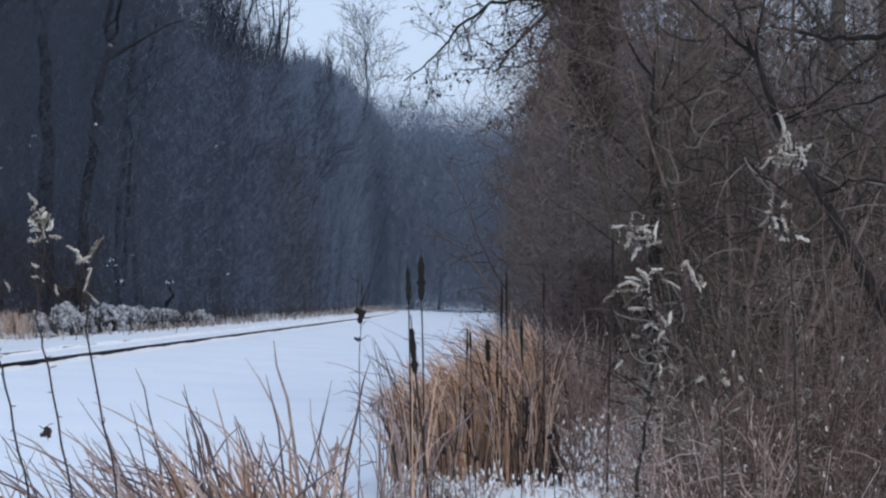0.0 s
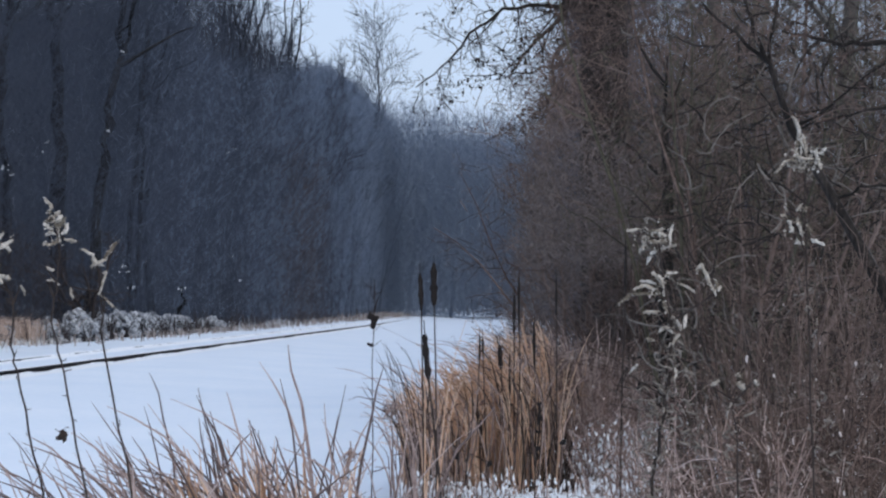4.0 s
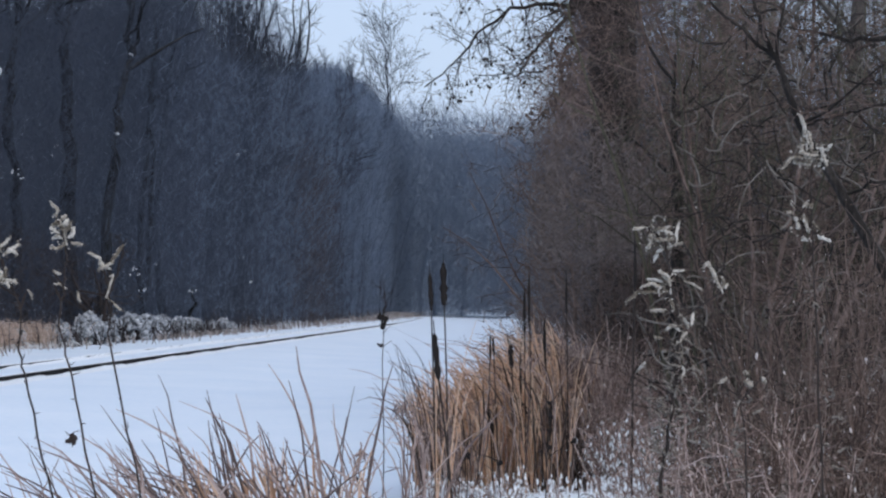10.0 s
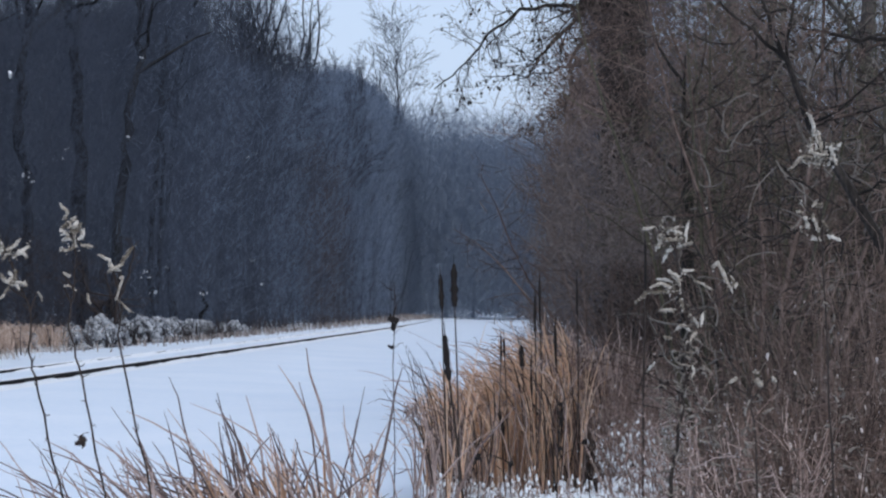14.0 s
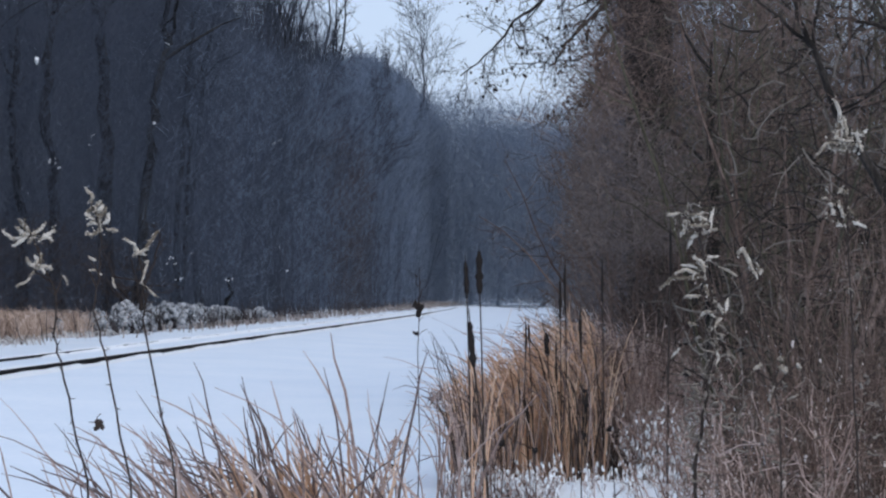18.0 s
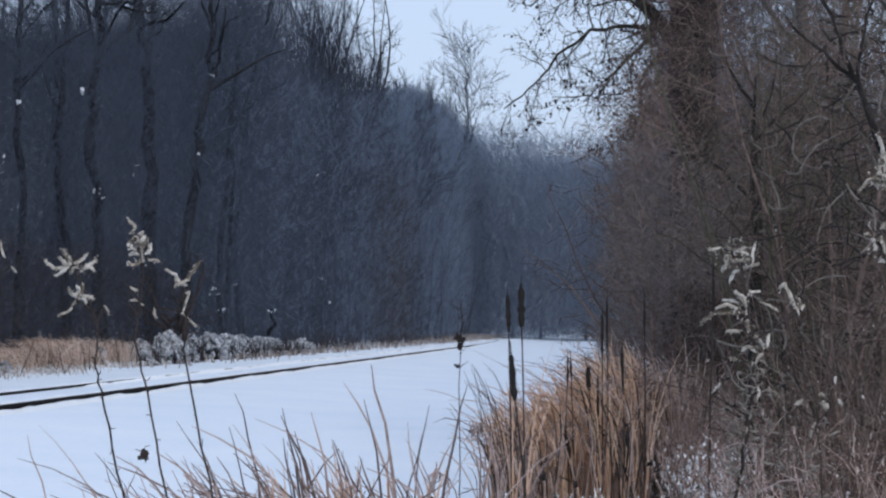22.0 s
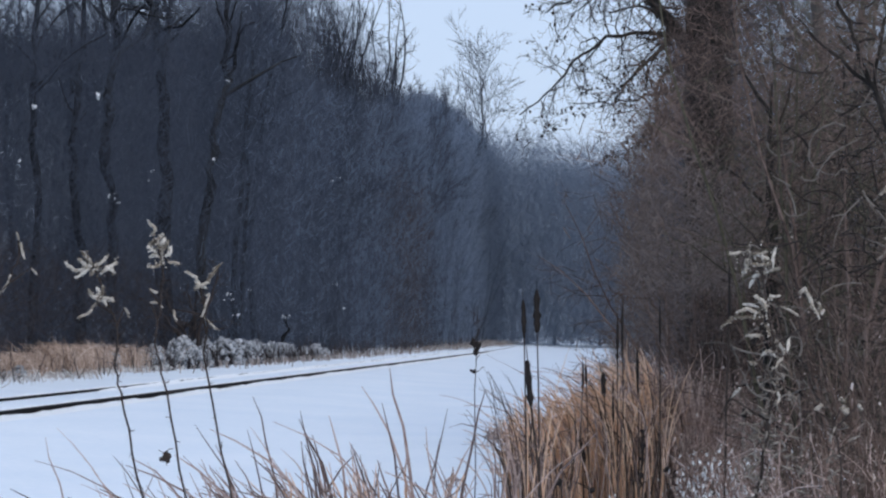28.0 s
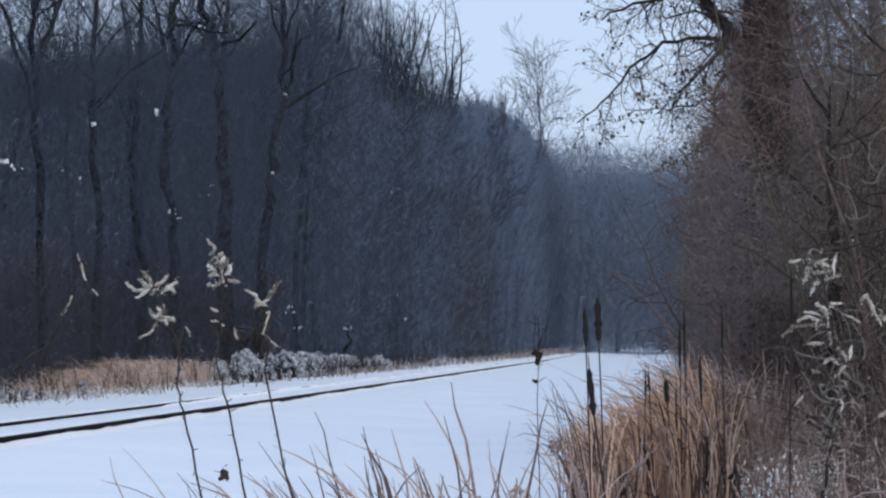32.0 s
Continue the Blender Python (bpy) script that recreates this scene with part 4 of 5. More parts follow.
make_grass("reed_fringe", 59, [(0.50, 20.7, 0.14, 0.4, 360, 1.52), (0.34, 20.0, 0.12, 0.4, 120, 1.15), (-0.80, 17.8, 0.06, 0.2, 16, 0.95), (0.76, 21.0, 0.12, 0.4, 200, 1.30)], "dull pinkish reeds at the edge of the bed", STRAW_PALE, 0.03, 0.26, 0.0056, 0.17, 0.45)
make_grass("dark_stalks", 58, [(-0.45, 18.2, 0.2, 0.4, 14, 1.05), (0.0, 19.4, 0.2, 0.5, 22, 1.2), (0.3, 20.0, 0.2, 0.5, 34, 1.4)], "dark broken stalks among the reeds", STEM_DARK, 0.02, 0.16, 0.0062, 0.12)
make_grass("thin_sprigs", 77, [(-0.72, 18.4, 0.06, 0.2, 16, 1.42), (-0.60, 18.5, 0.06, 0.2, 9, 1.32)], "thin dark sprigs arching over the snow", STEM_DARK, 0.12, 0.16, 0.0034, 0.06)
make_grass("tall_grass", 53, [(-1.25, 5.4, 0.14, 0.2, 46, 1.24), (-1.0, 5.3, 0.2, 0.2, 18, 1.36), (-0.50, 5.2, 0.09, 0.25, 220, 1.36), (-0.42, 5.2, 0.12, 0.2, 50, 1.44), (-0.64, 5.3, 0.10, 0.25, 170, 1.34), (-0.82, 5.4, 0.12, 0.25, 90, 1.31), (-1.05, 5.4, 0.14, 0.25, 60, 1.27), (-0.36, 5.2, 0.05, 0.2, 22, 1.36), (-0.50, 5.2, 0.18, 0.2, 26, 1.47), (-0.40, 5.2, 0.10, 0.2, 10, 1.50), (-0.75, 5.3, 0.18, 0.2, 16, 1.42)], "greyish-pink dry grass with arching tips", STRAW_PALE, 0.035, 0.22, 0.0038, 0.065)
make_grass("tall_blades", 79, [(-0.37, 5.2, 0.012, 0.1, 2, 1.48), (-0.60, 5.2, 0.012, 0.1, 2, 1.44), (-0.31, 5.2, 0.012, 0.1, 2, 1.42), (-0.42, 5.2, 0.015, 0.1, 2, 1.41), (-0.51, 5.2, 0.03, 0.1, 4, 1.39), (-0.25, 5.2, 0.02, 0.1, 2, 1.36)], "long single grass blades bent by the wind", STRAW_PALE, 0.03, 0.13, 0.0040, 0.015, least=0.98)
make_grass("grass_tussock", 54, [(-0.48, 5.25, 0.03, 0.12, 240, 1.28), (-0.60, 5.3, 0.045, 0.12, 220, 1.24), (-0.40, 5.2, 0.03, 0.1, 110, 1.18), (-0.72, 5.3, 0.05, 0.1, 120, 1.16)], "tan tussocks in the tall grass", STRAW, 0.03, 0.10, 0.0036, 0.05)
make_grass("bank_grass", 56, [(-15.9, 61, 0.35, 1.6, 420, 0.85), (-15.6, 66, 0.35, 1.7, 520, 1.1), (-15.5, 71.5, 0.35, 2.0, 460, 1.0), (-15.9, 57, 0.3, 1.5, 160, 0.6)], "tan grass on the far bank of the track", STRAW_FAR, 0.12, 0.5, 0.0085, 0.32)
make_grass("bank_tufts", 60, [(-14.5, 58, 0.4, 5.0, 190, 0.24), (-14.8, 70, 0.3, 5.0, 210, 0.30), (-15.3, 54, 0.4, 3.0, 130, 0.34)], "short snow-dusted grass tufts on the bank", TWIG_ASHEN, 0.1, 0.5, 0.012, 0.5)
make_grass("edge_weeds", 57, [(-13.9, 110, 0.5, 20, 300, 0.32), (-13.7, 190, 0.6, 40, 420, 0.5), (-14.0, 280, 1.2, 40, 360, 0.8)], "dull snow-dusted weeds along the foot of the woods", STRAW_DUSTED, 0.05, 0.2, 0.02, 0.3)


def make_weeds(name, seed, patches, label, stalk, tip, tip_label, bit=0.012, share=0.22, curled=0):
    """Dead weeds: forked stalks with a few seed tufts. patches: x, y, spread x, spread y, stalks, height."""
    rng = np.random.default_rng(seed)
    out, foliage, places, sizes = Sticks(), Sticks(), [], []
    for px, py, sx, sy, n, h in patches:
        for _ in range(n):
            x, y = px + rng.uniform(-1, 1) * sx, py + rng.uniform(-1, 1) * sy
            hh = h * rng.uniform(0.4, 1.1)
            pts, rad = strand(rng, (x, y, ground_at(x, y) - 0.02), (rng.normal() * 0.22, rng.normal() * 0.2, 1), hh, 0.0042, 0.0018, 4, 0.14)
            out.add(pts, rad)
            for _ in range(6):
                f = rng.uniform(0.35, 1.0) * 4
                k = min(int(f), 3)
                q = pts[k] + (pts[k + 1] - pts[k]) * (f - k)
                tp, tr = strand(rng, q, (rng.normal(), rng.normal(), rng.uniform(0.1, 1.6)), hh * rng.uniform(0.06, 0.22), 0.0026, 0.0012, 2, 0.35)
                out.add(tp, tr)
                if rng.uniform() < share:
                    places.append(tp[-1])
                    sizes.append(rng.uniform(0.25, 1.0) ** 1.5 * bit)
            for _ in range(curled):
                q = pts[rng.integers(2, 5)] + rng.normal(size=3) * np.array((0.02, 0.02, 0.05))
                foliage.add(*strand(rng, q, rng.normal(size=3), rng.uniform(0.03, 0.085), rng.uniform(0.002, 0.0045), 0.001, 4, 0.55, -0.15))
    weeds = solid(name, out.mesh(name, stalk, 3), label, "weeds", kind="stuff")
    if curled:
        part("leaves", foliage.mesh("leaves", LEAF_DRY, 3), weeds, "withered leaves curled round the stems", "stuff")
    part("seed_heads", tufts("seed_heads", places, sizes, tip, rng, (0.5, 0.5, 1.25), 0.9, False), weeds, tip_label, "stuff")
    return weeds


make_weeds("dead_weeds", 71, [(1.15, 9.5, 0.2, 1.8, 160, 1.15), (1.5, 10, 0.4, 2.0, 540, 1.3)], "tangle of dull brown dead weeds with curled leaves", STRAW_DULL, SEED, "pale curled leaves and seed heads", 0.0125, 0.22, 4)
make_weeds("pale_weeds", 76, [(0.92, 9.5, 0.22, 1.6, 270, 1.12)], "faded leafy dead weeds beside the reeds", STRAW_FADED, SEED, "pale curled leaves", 0.015, 0.4, 5)
make_weeds("brown_weeds", 74, [(2.15, 11, 0.6, 2.2, 440, 1.35), (1.0, 21.5, 0.5, 2.0, 260, 0.75), (1.3, 16.5, 0.2, 1.2, 90, 0.8)], "tangle of brown dead weeds", TWIG_BROWN, SEED, "small pale seed heads", 0.008, 0.22, 3)
make_weeds("frosted_weeds", 72, [(0.95, 18.9, 0.28, 0.5, 330, 0.66), (0.60, 18.0, 0.5, 0.6, 150, 0.26), (-0.40, 17.9, 0.45, 0.3, 200, 0.30)], "snow-dusted dead weeds beside the reeds", STRAW_FADED, SNOW_CLUMP, "bits of snow on the weeds", 0.019, 0.8)
make_weeds("leafy_weeds", 78, [(0.85, 20.4, 0.3, 0.6, 380, 1.25), (0.98, 19.2, 0.3, 0.4, 220, 0.95), (1.25, 19.6, 0.25, 0.5, 160, 1.05)], "dull pinkish leafy dead weeds behind the reeds", STRAW_FADED, SEED, "pale curled leaves", 0.014, 0.3)
make_weeds("tall_weeds", 73, [(1.75, 14, 0.5, 2.0, 200, 2.0), (2.4, 15, 0.6, 2.0, 200, 2.2)], "tall grey-brown dead weeds before the thicket", TWIG_BROWN, SEED, "small pale seed heads", 0.0075)


def make_cattail(x, y, top, spike, r, lean, bare=0.06, label="dry cattail with a dark brown spike", leaves=3):
    """A cattail whose spike ends bare metres under its top; lean is the sideways way from foot to top."""
    rng = np.random.default_rng(int(abs(x * 1000) + y * 77))
    root = thing("cattail", pose(x - lean, y, ground_at(x, y)), label, "cattail", "cattails in the reed bed")
    top = top - ground_at(x, y)
    h = np.array([-0.03, 0.3, 0.6, 0.85, 1.0]) * top
    h[0] = -0.03
    k = np.clip(h / top, 0, 1)
    sway = rng.uniform(-0.02, 0.02)
    course = lambda z: lean * (z / top) ** 1.5 + sway * np.sin(5.5 * z / top) * np.clip(z / top, 0, 1)
    s = Sticks()
    s.add(np.stack([course(np.clip(h, 0, None)), 0.02 * np.sin(3 * k), h], -1), np.array([0.006, 0.0055, 0.005, 0.004, 0.002]) * 1.15)
    part("stalk", s.mesh("stalk", STEM_DARK, 5, True), root)
    z = np.linspace(top - bare - spike, top - bare, 11)
    s = Sticks()
    s.add(np.stack([course(z), 0 * z + 0.02 * np.sin(3 * z / top), z], -1), r * np.array([0.45, 0.75, 0.9, 0.95, 1.0, 1.0, 0.95, 0.92, 0.85, 0.7, 0.35]) * rng.uniform(0.65, 1.2, 11))
    part("spike", s.mesh("spike", SPIKE, 8, True), root)
    for _ in range(leaves if y > 13 else 0):
        a = rng.uniform(-1, 1)
        ln = top * rng.uniform(0.5, 0.95)
        t = np.linspace(0, 1, 6)
        s = Sticks()
        s.add(np.stack([a * 0.22 * ln * t ** 2, rng.uniform(-0.1, 0.1) * t, ln * (t - 0.1 * t ** 4)], -1), 0.006 * np.array([1, 1, 0.9, 0.7, 0.5, 0.15]))
        part("leaf", s.mesh("leaf", STRAW, 3), root)
    return root


# x, y, top, spike length, spike radius, lean
for row in (
    (-0.62, 16, 1.90, 0.26, 0.018, -0.05), (-0.51, 16, 1.975, 0.30, 0.028, -0.02), (-0.355, 10, 1.545, 0.20, 0.017, -0.10),
    (0.062, 19, 1.78, 0.33, 0.014, 0.0), (0.110, 19, 1.92, 0.46, 0.011, 0.0), (-0.243, 19, 1.44, 0.22, 0.010, 0.0), (-0.200, 19, 1.43, 0.18, 0.009, -0.03), (-0.060, 19, 1.35, 0.20, 0.026, -0.05),
    (0.040, 19, 1.28, 0.40, 0.010, 0.01), (0.240, 19, 1.55, 0.38, 0.012, 0.0), (0.280, 19, 0.87, 0.34, 0.016, 0.03), (-0.235, 19, 0.77, 0.18, 0.022, -0.06), (0.415, 19, 1.93, 0.34, 0.009, 0.0), (0.603, 12, 2.02, 0.30, 0.008, 0.0),
):
    make_cattail(*row, label="dry cattail with a fluffed dark spike" if row[4] > 0.025 else "dry cattail with a dark brown spike")


def make_dead_weed(x, y, top, heads, label, branches=6, r=0.004, lean=0.0, mat=STEM_DARK):
    """A dry stalk with side twigs and dark seed heads. heads: height, sideways way, size."""
    rng = np.random.default_rng(int(abs(x * 900) + y * 31))
    g = ground_at(x, y)
    root = thing("dead_weed", pose(x, y, g), label, "weed", "single dead weeds")
    h = top - g
    t = np.linspace(0, 1, 9)
    pts = np.stack([lean * t ** 1.5 + rng.normal(size=9) * 0.004, rng.normal(size=9) * 0.004, h * t - 0.02], -1)
    s = Sticks()
    s.add(pts, np.linspace(r, r * 0.4, 9))
    part("stalk", s.mesh("stalk", mat, 5), root)
    for i in range(branches):
        f = rng.uniform(0.6, 0.97)
        q = np.array((lean * f ** 1.5, 0, h * f))
        s = Sticks()
        s.add(*strand(rng, q, (rng.normal(), rng.normal() * 0.4, rng.uniform(0.4, 1.5)), rng.uniform(0.05, 0.16), r * 0.55, r * 0.25, 4, 0.2))
        part("side_twig", s.mesh("side_twig", mat, 3), root)
    for z, dx, size in heads:
        f = (z - g) / h
        c = np.array((lean * f ** 1.5 + dx, -0.01, z - g))
        part("seed_head", tufts("seed_head", [c + rng.normal(size=3) * size * 0.4 for _ in range(5)], size * rng.uniform(0.5, 0.9, 5), SPIKE, rng, (0.9, 0.9, 1.2), 0.5), root, "dark dried seed head")
    return root


make_dead_weed(-0.71, 12, 1.765, ((1.55, 0.0, 0.022), (1.51, 0.008, 0.02), (1.40, -0.01, 0.012)), "tall thin dry weed with a ragged dark seed head", 9, 0.0045)
make_dead_weed(-0.20, 9, 1.10, ((1.01, 0.0, 0.012),), "short dry weed with a round dark seed head", 4)
make_dead_weed(-0.07, 9, 1.08, ((0.99, 0.0, 0.012),), "short dry weed with a round dark seed head", 4)
make_dead_weed(-0.52, 8, 1.06, ((1.0, -0.01, 0.010),), "short dry weed with a small dark seed head", 3, 0.004, -0.04)
make_dead_weed(0.11, 10, 1.24, ((1.18, 0.0, 0.008), (1.12, 0.008, 0.010), (1.06, -0.004, 0.007), (0.99, 0.006, 0.009)), "dry weed hung with dark withered leaves", 6, 0.005, 0.03)
make_dead_weed(0.30, 10, 1.12, ((1.02, 0.0, 0.011),), "short dry weed with a dark seed head", 5, 0.0045, -0.06)
make_dead_weed(0.62, 11, 1.32, ((1.22, 0.0, 0.012),), "branching grey dry weed", 9, 0.005, 0.02, TWIG_PALE)
make_dead_weed(0.95, 11, 1.42, ((1.33, 0.0, 0.012),), "branching grey dry weed", 10, 0.005, -0.05, TWIG_PALE)


def bent_reed(x, y, top, way):
    """A reed whose tip hangs over, with a ragged panicle."""
    rng = np.random.default_rng(int(y * 100 + abs(x) * 10))
    root = thing("bent_reed", pose(x, y, ground_at(x, y)), "dry reed with a drooping tan panicle", "reed", "bent reeds")
    s = Sticks()
    k = np.linspace(0, 1, 10)
    pts = np.stack([way * (0.3 * k ** 2 + 0.7 * k ** 6), 0 * k, top * (k - 0.10 * k ** 8) - 0.02], -1)
    s.add(pts, np.linspace(0.005, 0.002, 10))
    part("stalk", s.mesh("stalk", STRAW_PALE, 5), root)
    s = Sticks()
    for i in range(26):
        s.add(*strand(rng, pts[-1] + np.array((rng.uniform(-0.4, 1.0) * way * 0.4, rng.normal() * 0.01, rng.normal() * 0.012)), (way * 2, rng.normal() * 0.3, -0.6), rng.uniform(0.03, 0.08), 0.003, 0.0012, 4, 0.3, -0.25))
    part("panicle", s.mesh("panicle", STRAW_PALE, 3), root, kind="stuff")


bent_reed(-0.43, 8, 1.235, -0.09)
bent_reed(-0.36, 9.2, 1.36, -0.10)
bent_reed(0.22, 12, 1.50, -0.12)


def woolly(name, chains, places, sizes, rng):
    """Wool tubes and tufts as one mesh."""
    s = Sticks()
    for c in chains:
        s.add(*c)
    a, b = s.mesh(name, FLUFF, 6, True), tufts(name, places, sizes, FLUFF, rng, (1, 1, 1), 0.6)
    bm = bmesh.new()
    bm.from_mesh(a)
    bm.from_mesh(b)
    bm.to_mesh(a)
    bm.free()
    bpy.data.meshes.remove(b)
    return a


def raceme(rng, course, r):
    """A woolly side branch along a course: its wool, and small tufts that roughen it."""
    p = np.array(course, dtype=float)
    t = np.linspace(0, len(p) - 1, 15)
    wool = np.stack([np.interp(t, np.arange(len(p)), p[:, i]) for i in range(3)], -1)
    wool[1:-1] = 0.25 * wool[:-2] + 0.5 * wool[1:-1] + 0.25 * wool[2:]
    wool += rng.normal(size=(15, 3)) * r * 0.16
    girth = r * np.array([0.4, 0.6, 0.75, 0.9, 1, 1, 1.05, 1, 1, 1, 1, 0.95, 0.9, 0.75, 0.3]) * rng.uniform(0.75, 1.2, 15)
    length = np.linalg.norm(np.diff(p, axis=0), axis=1).sum()
    n = max(10, int(length / (r * 0.26)))
    places = [wool[rng.integers(1, 15)] + rng.normal(size=3) * r * 0.6 for _ in range(n)]
    return (wool, girth), places, list(r * rng.uniform(0.2, 0.5, n))


def make_goldenrod(foot, stem_path, heads, label, stem_r=0.0019, leaves=(), r=0.0031):
    """stem_path: sideways way and height from foot to top; heads: the courses of the woolly racemes of each plume; leaves: clusters of withered ones."""
    rng = np.random.default_rng(int(abs(foot[0]) * 1000) + 5)
    fx, fy = foot
    fz = ground_at(fx, fy)
    root = thing("goldenrod", pose(fx, fy, fz), label, "wildflower", "dead goldenrods")

    def at(x, z, y=fy):
        return np.array((x - fx, y - fy, z - fz))

    path = np.array([at(*p) for p in stem_path])
    path[0, 2] = -0.02
    t = np.linspace(0, len(path) - 1, 5 * (len(path) - 1) + 1)
    fine = np.stack([np.interp(t, np.arange(len(path)), path[:, i]) for i in range(3)], -1)
    fine[1:-1] += rng.normal(size=fine[1:-1].shape) * 0.0015
    s = Sticks()
    s.add(fine, np.linspace(stem_r * 1.3, stem_r * 0.6, len(fine)))
    # short withered stubs along the stem
    for i in range(2, len(fine) - 1):
        if rng.uniform() < 0.7:
            s.add(*strand(rng, fine[i], (rng.normal(), rng.normal(), 0.3), rng.uniform(0.006, 0.018), 0.0012, 0.0006, 2, 0.4))
    part("stem", s.mesh("stem", STEM_DARK, 5), root)
    for head in heads:
        axis, places, sizes, wool = Sticks(), [], [], []
        starts = np.array([at(*c[0]) for c in head])
        mid = starts.mean(axis=0)
        near = fine[np.argmin(np.linalg.norm(fine - mid - np.array((0, 0, -0.03)), axis=1))]
        axis.add(np.linspace(near, mid, 4), np.array([0.0018, 0.0016, 0.0014, 0.0012]))
        spread = starts.std(axis=0)
        for c, q in zip(head, starts):
            course = np.array([at(*p) for p in c])
            if len(course) == 2:
                way = course[1] - course[0]
                bow = np.array((-way[2], 0, way[0])) * rng.normal() * 0.12
                course = np.array([course[0], course[0] + 0.5 * way + bow, course[1] - 0.35 * bow])
            course[:, 1] += rng.normal() * 0.004 + np.linspace(0, rng.normal() * 0.012, len(course))
            tube, pl, sz = raceme(rng, course, r * rng.uniform(0.85, 1.15) * (1 if len(head) > 1 else 0.75))
            wool.append(tube)
            places += pl
            sizes += sz
            axis.add(np.linspace(mid, course[0], 3), np.array([0.0012, 0.0011, 0.001]))
        if len(head) > 4:
            # the fluffy heart of the plume, and short side racemes in it
            for _ in range(7 * len(head)):
                places.append(mid + rng.normal(size=3) * (spread * np.array((0.8, 0, 0.8)) + np.array((0.002, 0.006, 0.002))))
                sizes.append(r * rng.uniform(0.3, 0.75))
        plume = part("plume", woolly("plume", wool, places, sizes, rng), root, "cream fluffy seed plume", "stuff")
        part("plume_branch", axis.mesh("plume_branch", STEM_DARK, 3), plume, kind="stuff")
    for x, z, n in leaves:
        # withered curled leaves round the stem
        for _ in range(n):
            q = at(x + rng.normal() * 0.012, z + rng.uniform(-0.06, 0.06))
            q[1] += rng.normal() * 0.01
            s = Sticks()
            s.add(*strand(rng, q, (rng.normal(), rng.normal() * 0.5, rng.uniform(-0.8, 0.6)), rng.uniform(0.012, 0.032), 0.0026, 0.0010, 6, 0.4, -0.05))
            part("leaf", s.mesh("leaf", LEAF_PALE, 4, True), root)
    return root


STALK_L = [
    make_goldenrod((-0.79, 4.0), ((-0.79, 0), (-0.82, 1.27), (-0.862, 1.452), (-0.88, 1.528), (-0.874, 1.60), (-0.90, 1.66), (-0.915, 1.70)), (
        (((-0.931, 1.705), (-0.978, 1.714)), ((-0.928, 1.713), (-0.944, 1.736)), ((-0.923, 1.707), (-0.946, 1.723)), ((-0.928, 1.705), (-0.954, 1.688)), ((-0.916, 1.712), (-0.896, 1.728)),
         ((-0.908, 1.697), (-0.882, 1.718)), ((-0.900, 1.710), (-0.886, 1.698)), ((-0.924, 1.713), (-0.931, 1.732)), ((-0.913, 1.707), (-0.928, 1.693))),
        (((-0.908, 1.653), (-0.925, 1.665)), ((-0.906, 1.653), (-0.902, 1.675)), ((-0.903, 1.653), (-0.880, 1.649)), ((-0.912, 1.655), (-0.916, 1.672)), ((-0.905, 1.650), (-0.893, 1.640))),
        (((-0.916, 1.645), (-0.946, 1.616)),), (((-0.864, 1.636), (-0.860, 1.619)),)), "dead goldenrod with cream plumes on a thin dark stem"),
    make_goldenrod((-0.71, 4.0), ((-0.71, 0), (-0.744, 1.27), (-0.787, 1.485), (-0.808, 1.575), (-0.80, 1.64), (-0.795, 1.70)), (
        (((-0.814, 1.763), (-0.819, 1.789)), ((-0.810, 1.753), (-0.826, 1.743)), ((-0.807, 1.757), (-0.795, 1.767)), ((-0.801, 1.747), (-0.792, 1.761)), ((-0.807, 1.735), (-0.825, 1.747)), ((-0.803, 1.727), (-0.823, 1.727)),
         ((-0.791, 1.727), (-0.779, 1.745)), ((-0.797, 1.737), (-0.785, 1.755)), ((-0.797, 1.715), (-0.821, 1.708)), ((-0.787, 1.718), (-0.771, 1.715)), ((-0.810, 1.760), (-0.795, 1.713))),
        (((-0.817, 1.645), (-0.795, 1.638)),), (((-0.820, 1.670), (-0.805, 1.663)),)), "dead goldenrod with one cream plume and a withered leaf"),
    make_goldenrod((-0.62, 4.0), ((-0.62, 0), (-0.663, 1.27), (-0.721, 1.558), (-0.715, 1.60), (-0.725, 1.66)), (
        (((-0.734, 1.672), (-0.749, 1.702)), ((-0.720, 1.678), (-0.707, 1.698), (-0.695, 1.714)), ((-0.739, 1.671), (-0.711, 1.684)), ((-0.720, 1.674), (-0.736, 1.684))),
        (((-0.720, 1.659), (-0.711, 1.661), (-0.718, 1.642), (-0.723, 1.622)),), (((-0.723, 1.622), (-0.708, 1.606), (-0.701, 1.599)),), (((-0.774, 1.634), (-0.769, 1.614)),)), "dead goldenrod with sparse cream racemes"),
    make_goldenrod((-1.75, 4.0), ((-1.75, 0), (-1.52, 1.15), (-1.26, 1.52), (-1.12, 1.60), (-1.075, 1.68), (-1.05, 1.745)), (
        (((-1.057, 1.755), (-1.057, 1.769)),), (((-1.053, 1.752), (-1.044, 1.721)),), (((-1.067, 1.698), (-1.091, 1.658)),), (((-1.034, 1.706), (-1.026, 1.694)),)), "thin dead goldenrod with a few pale tufts", r=0.0026),
]
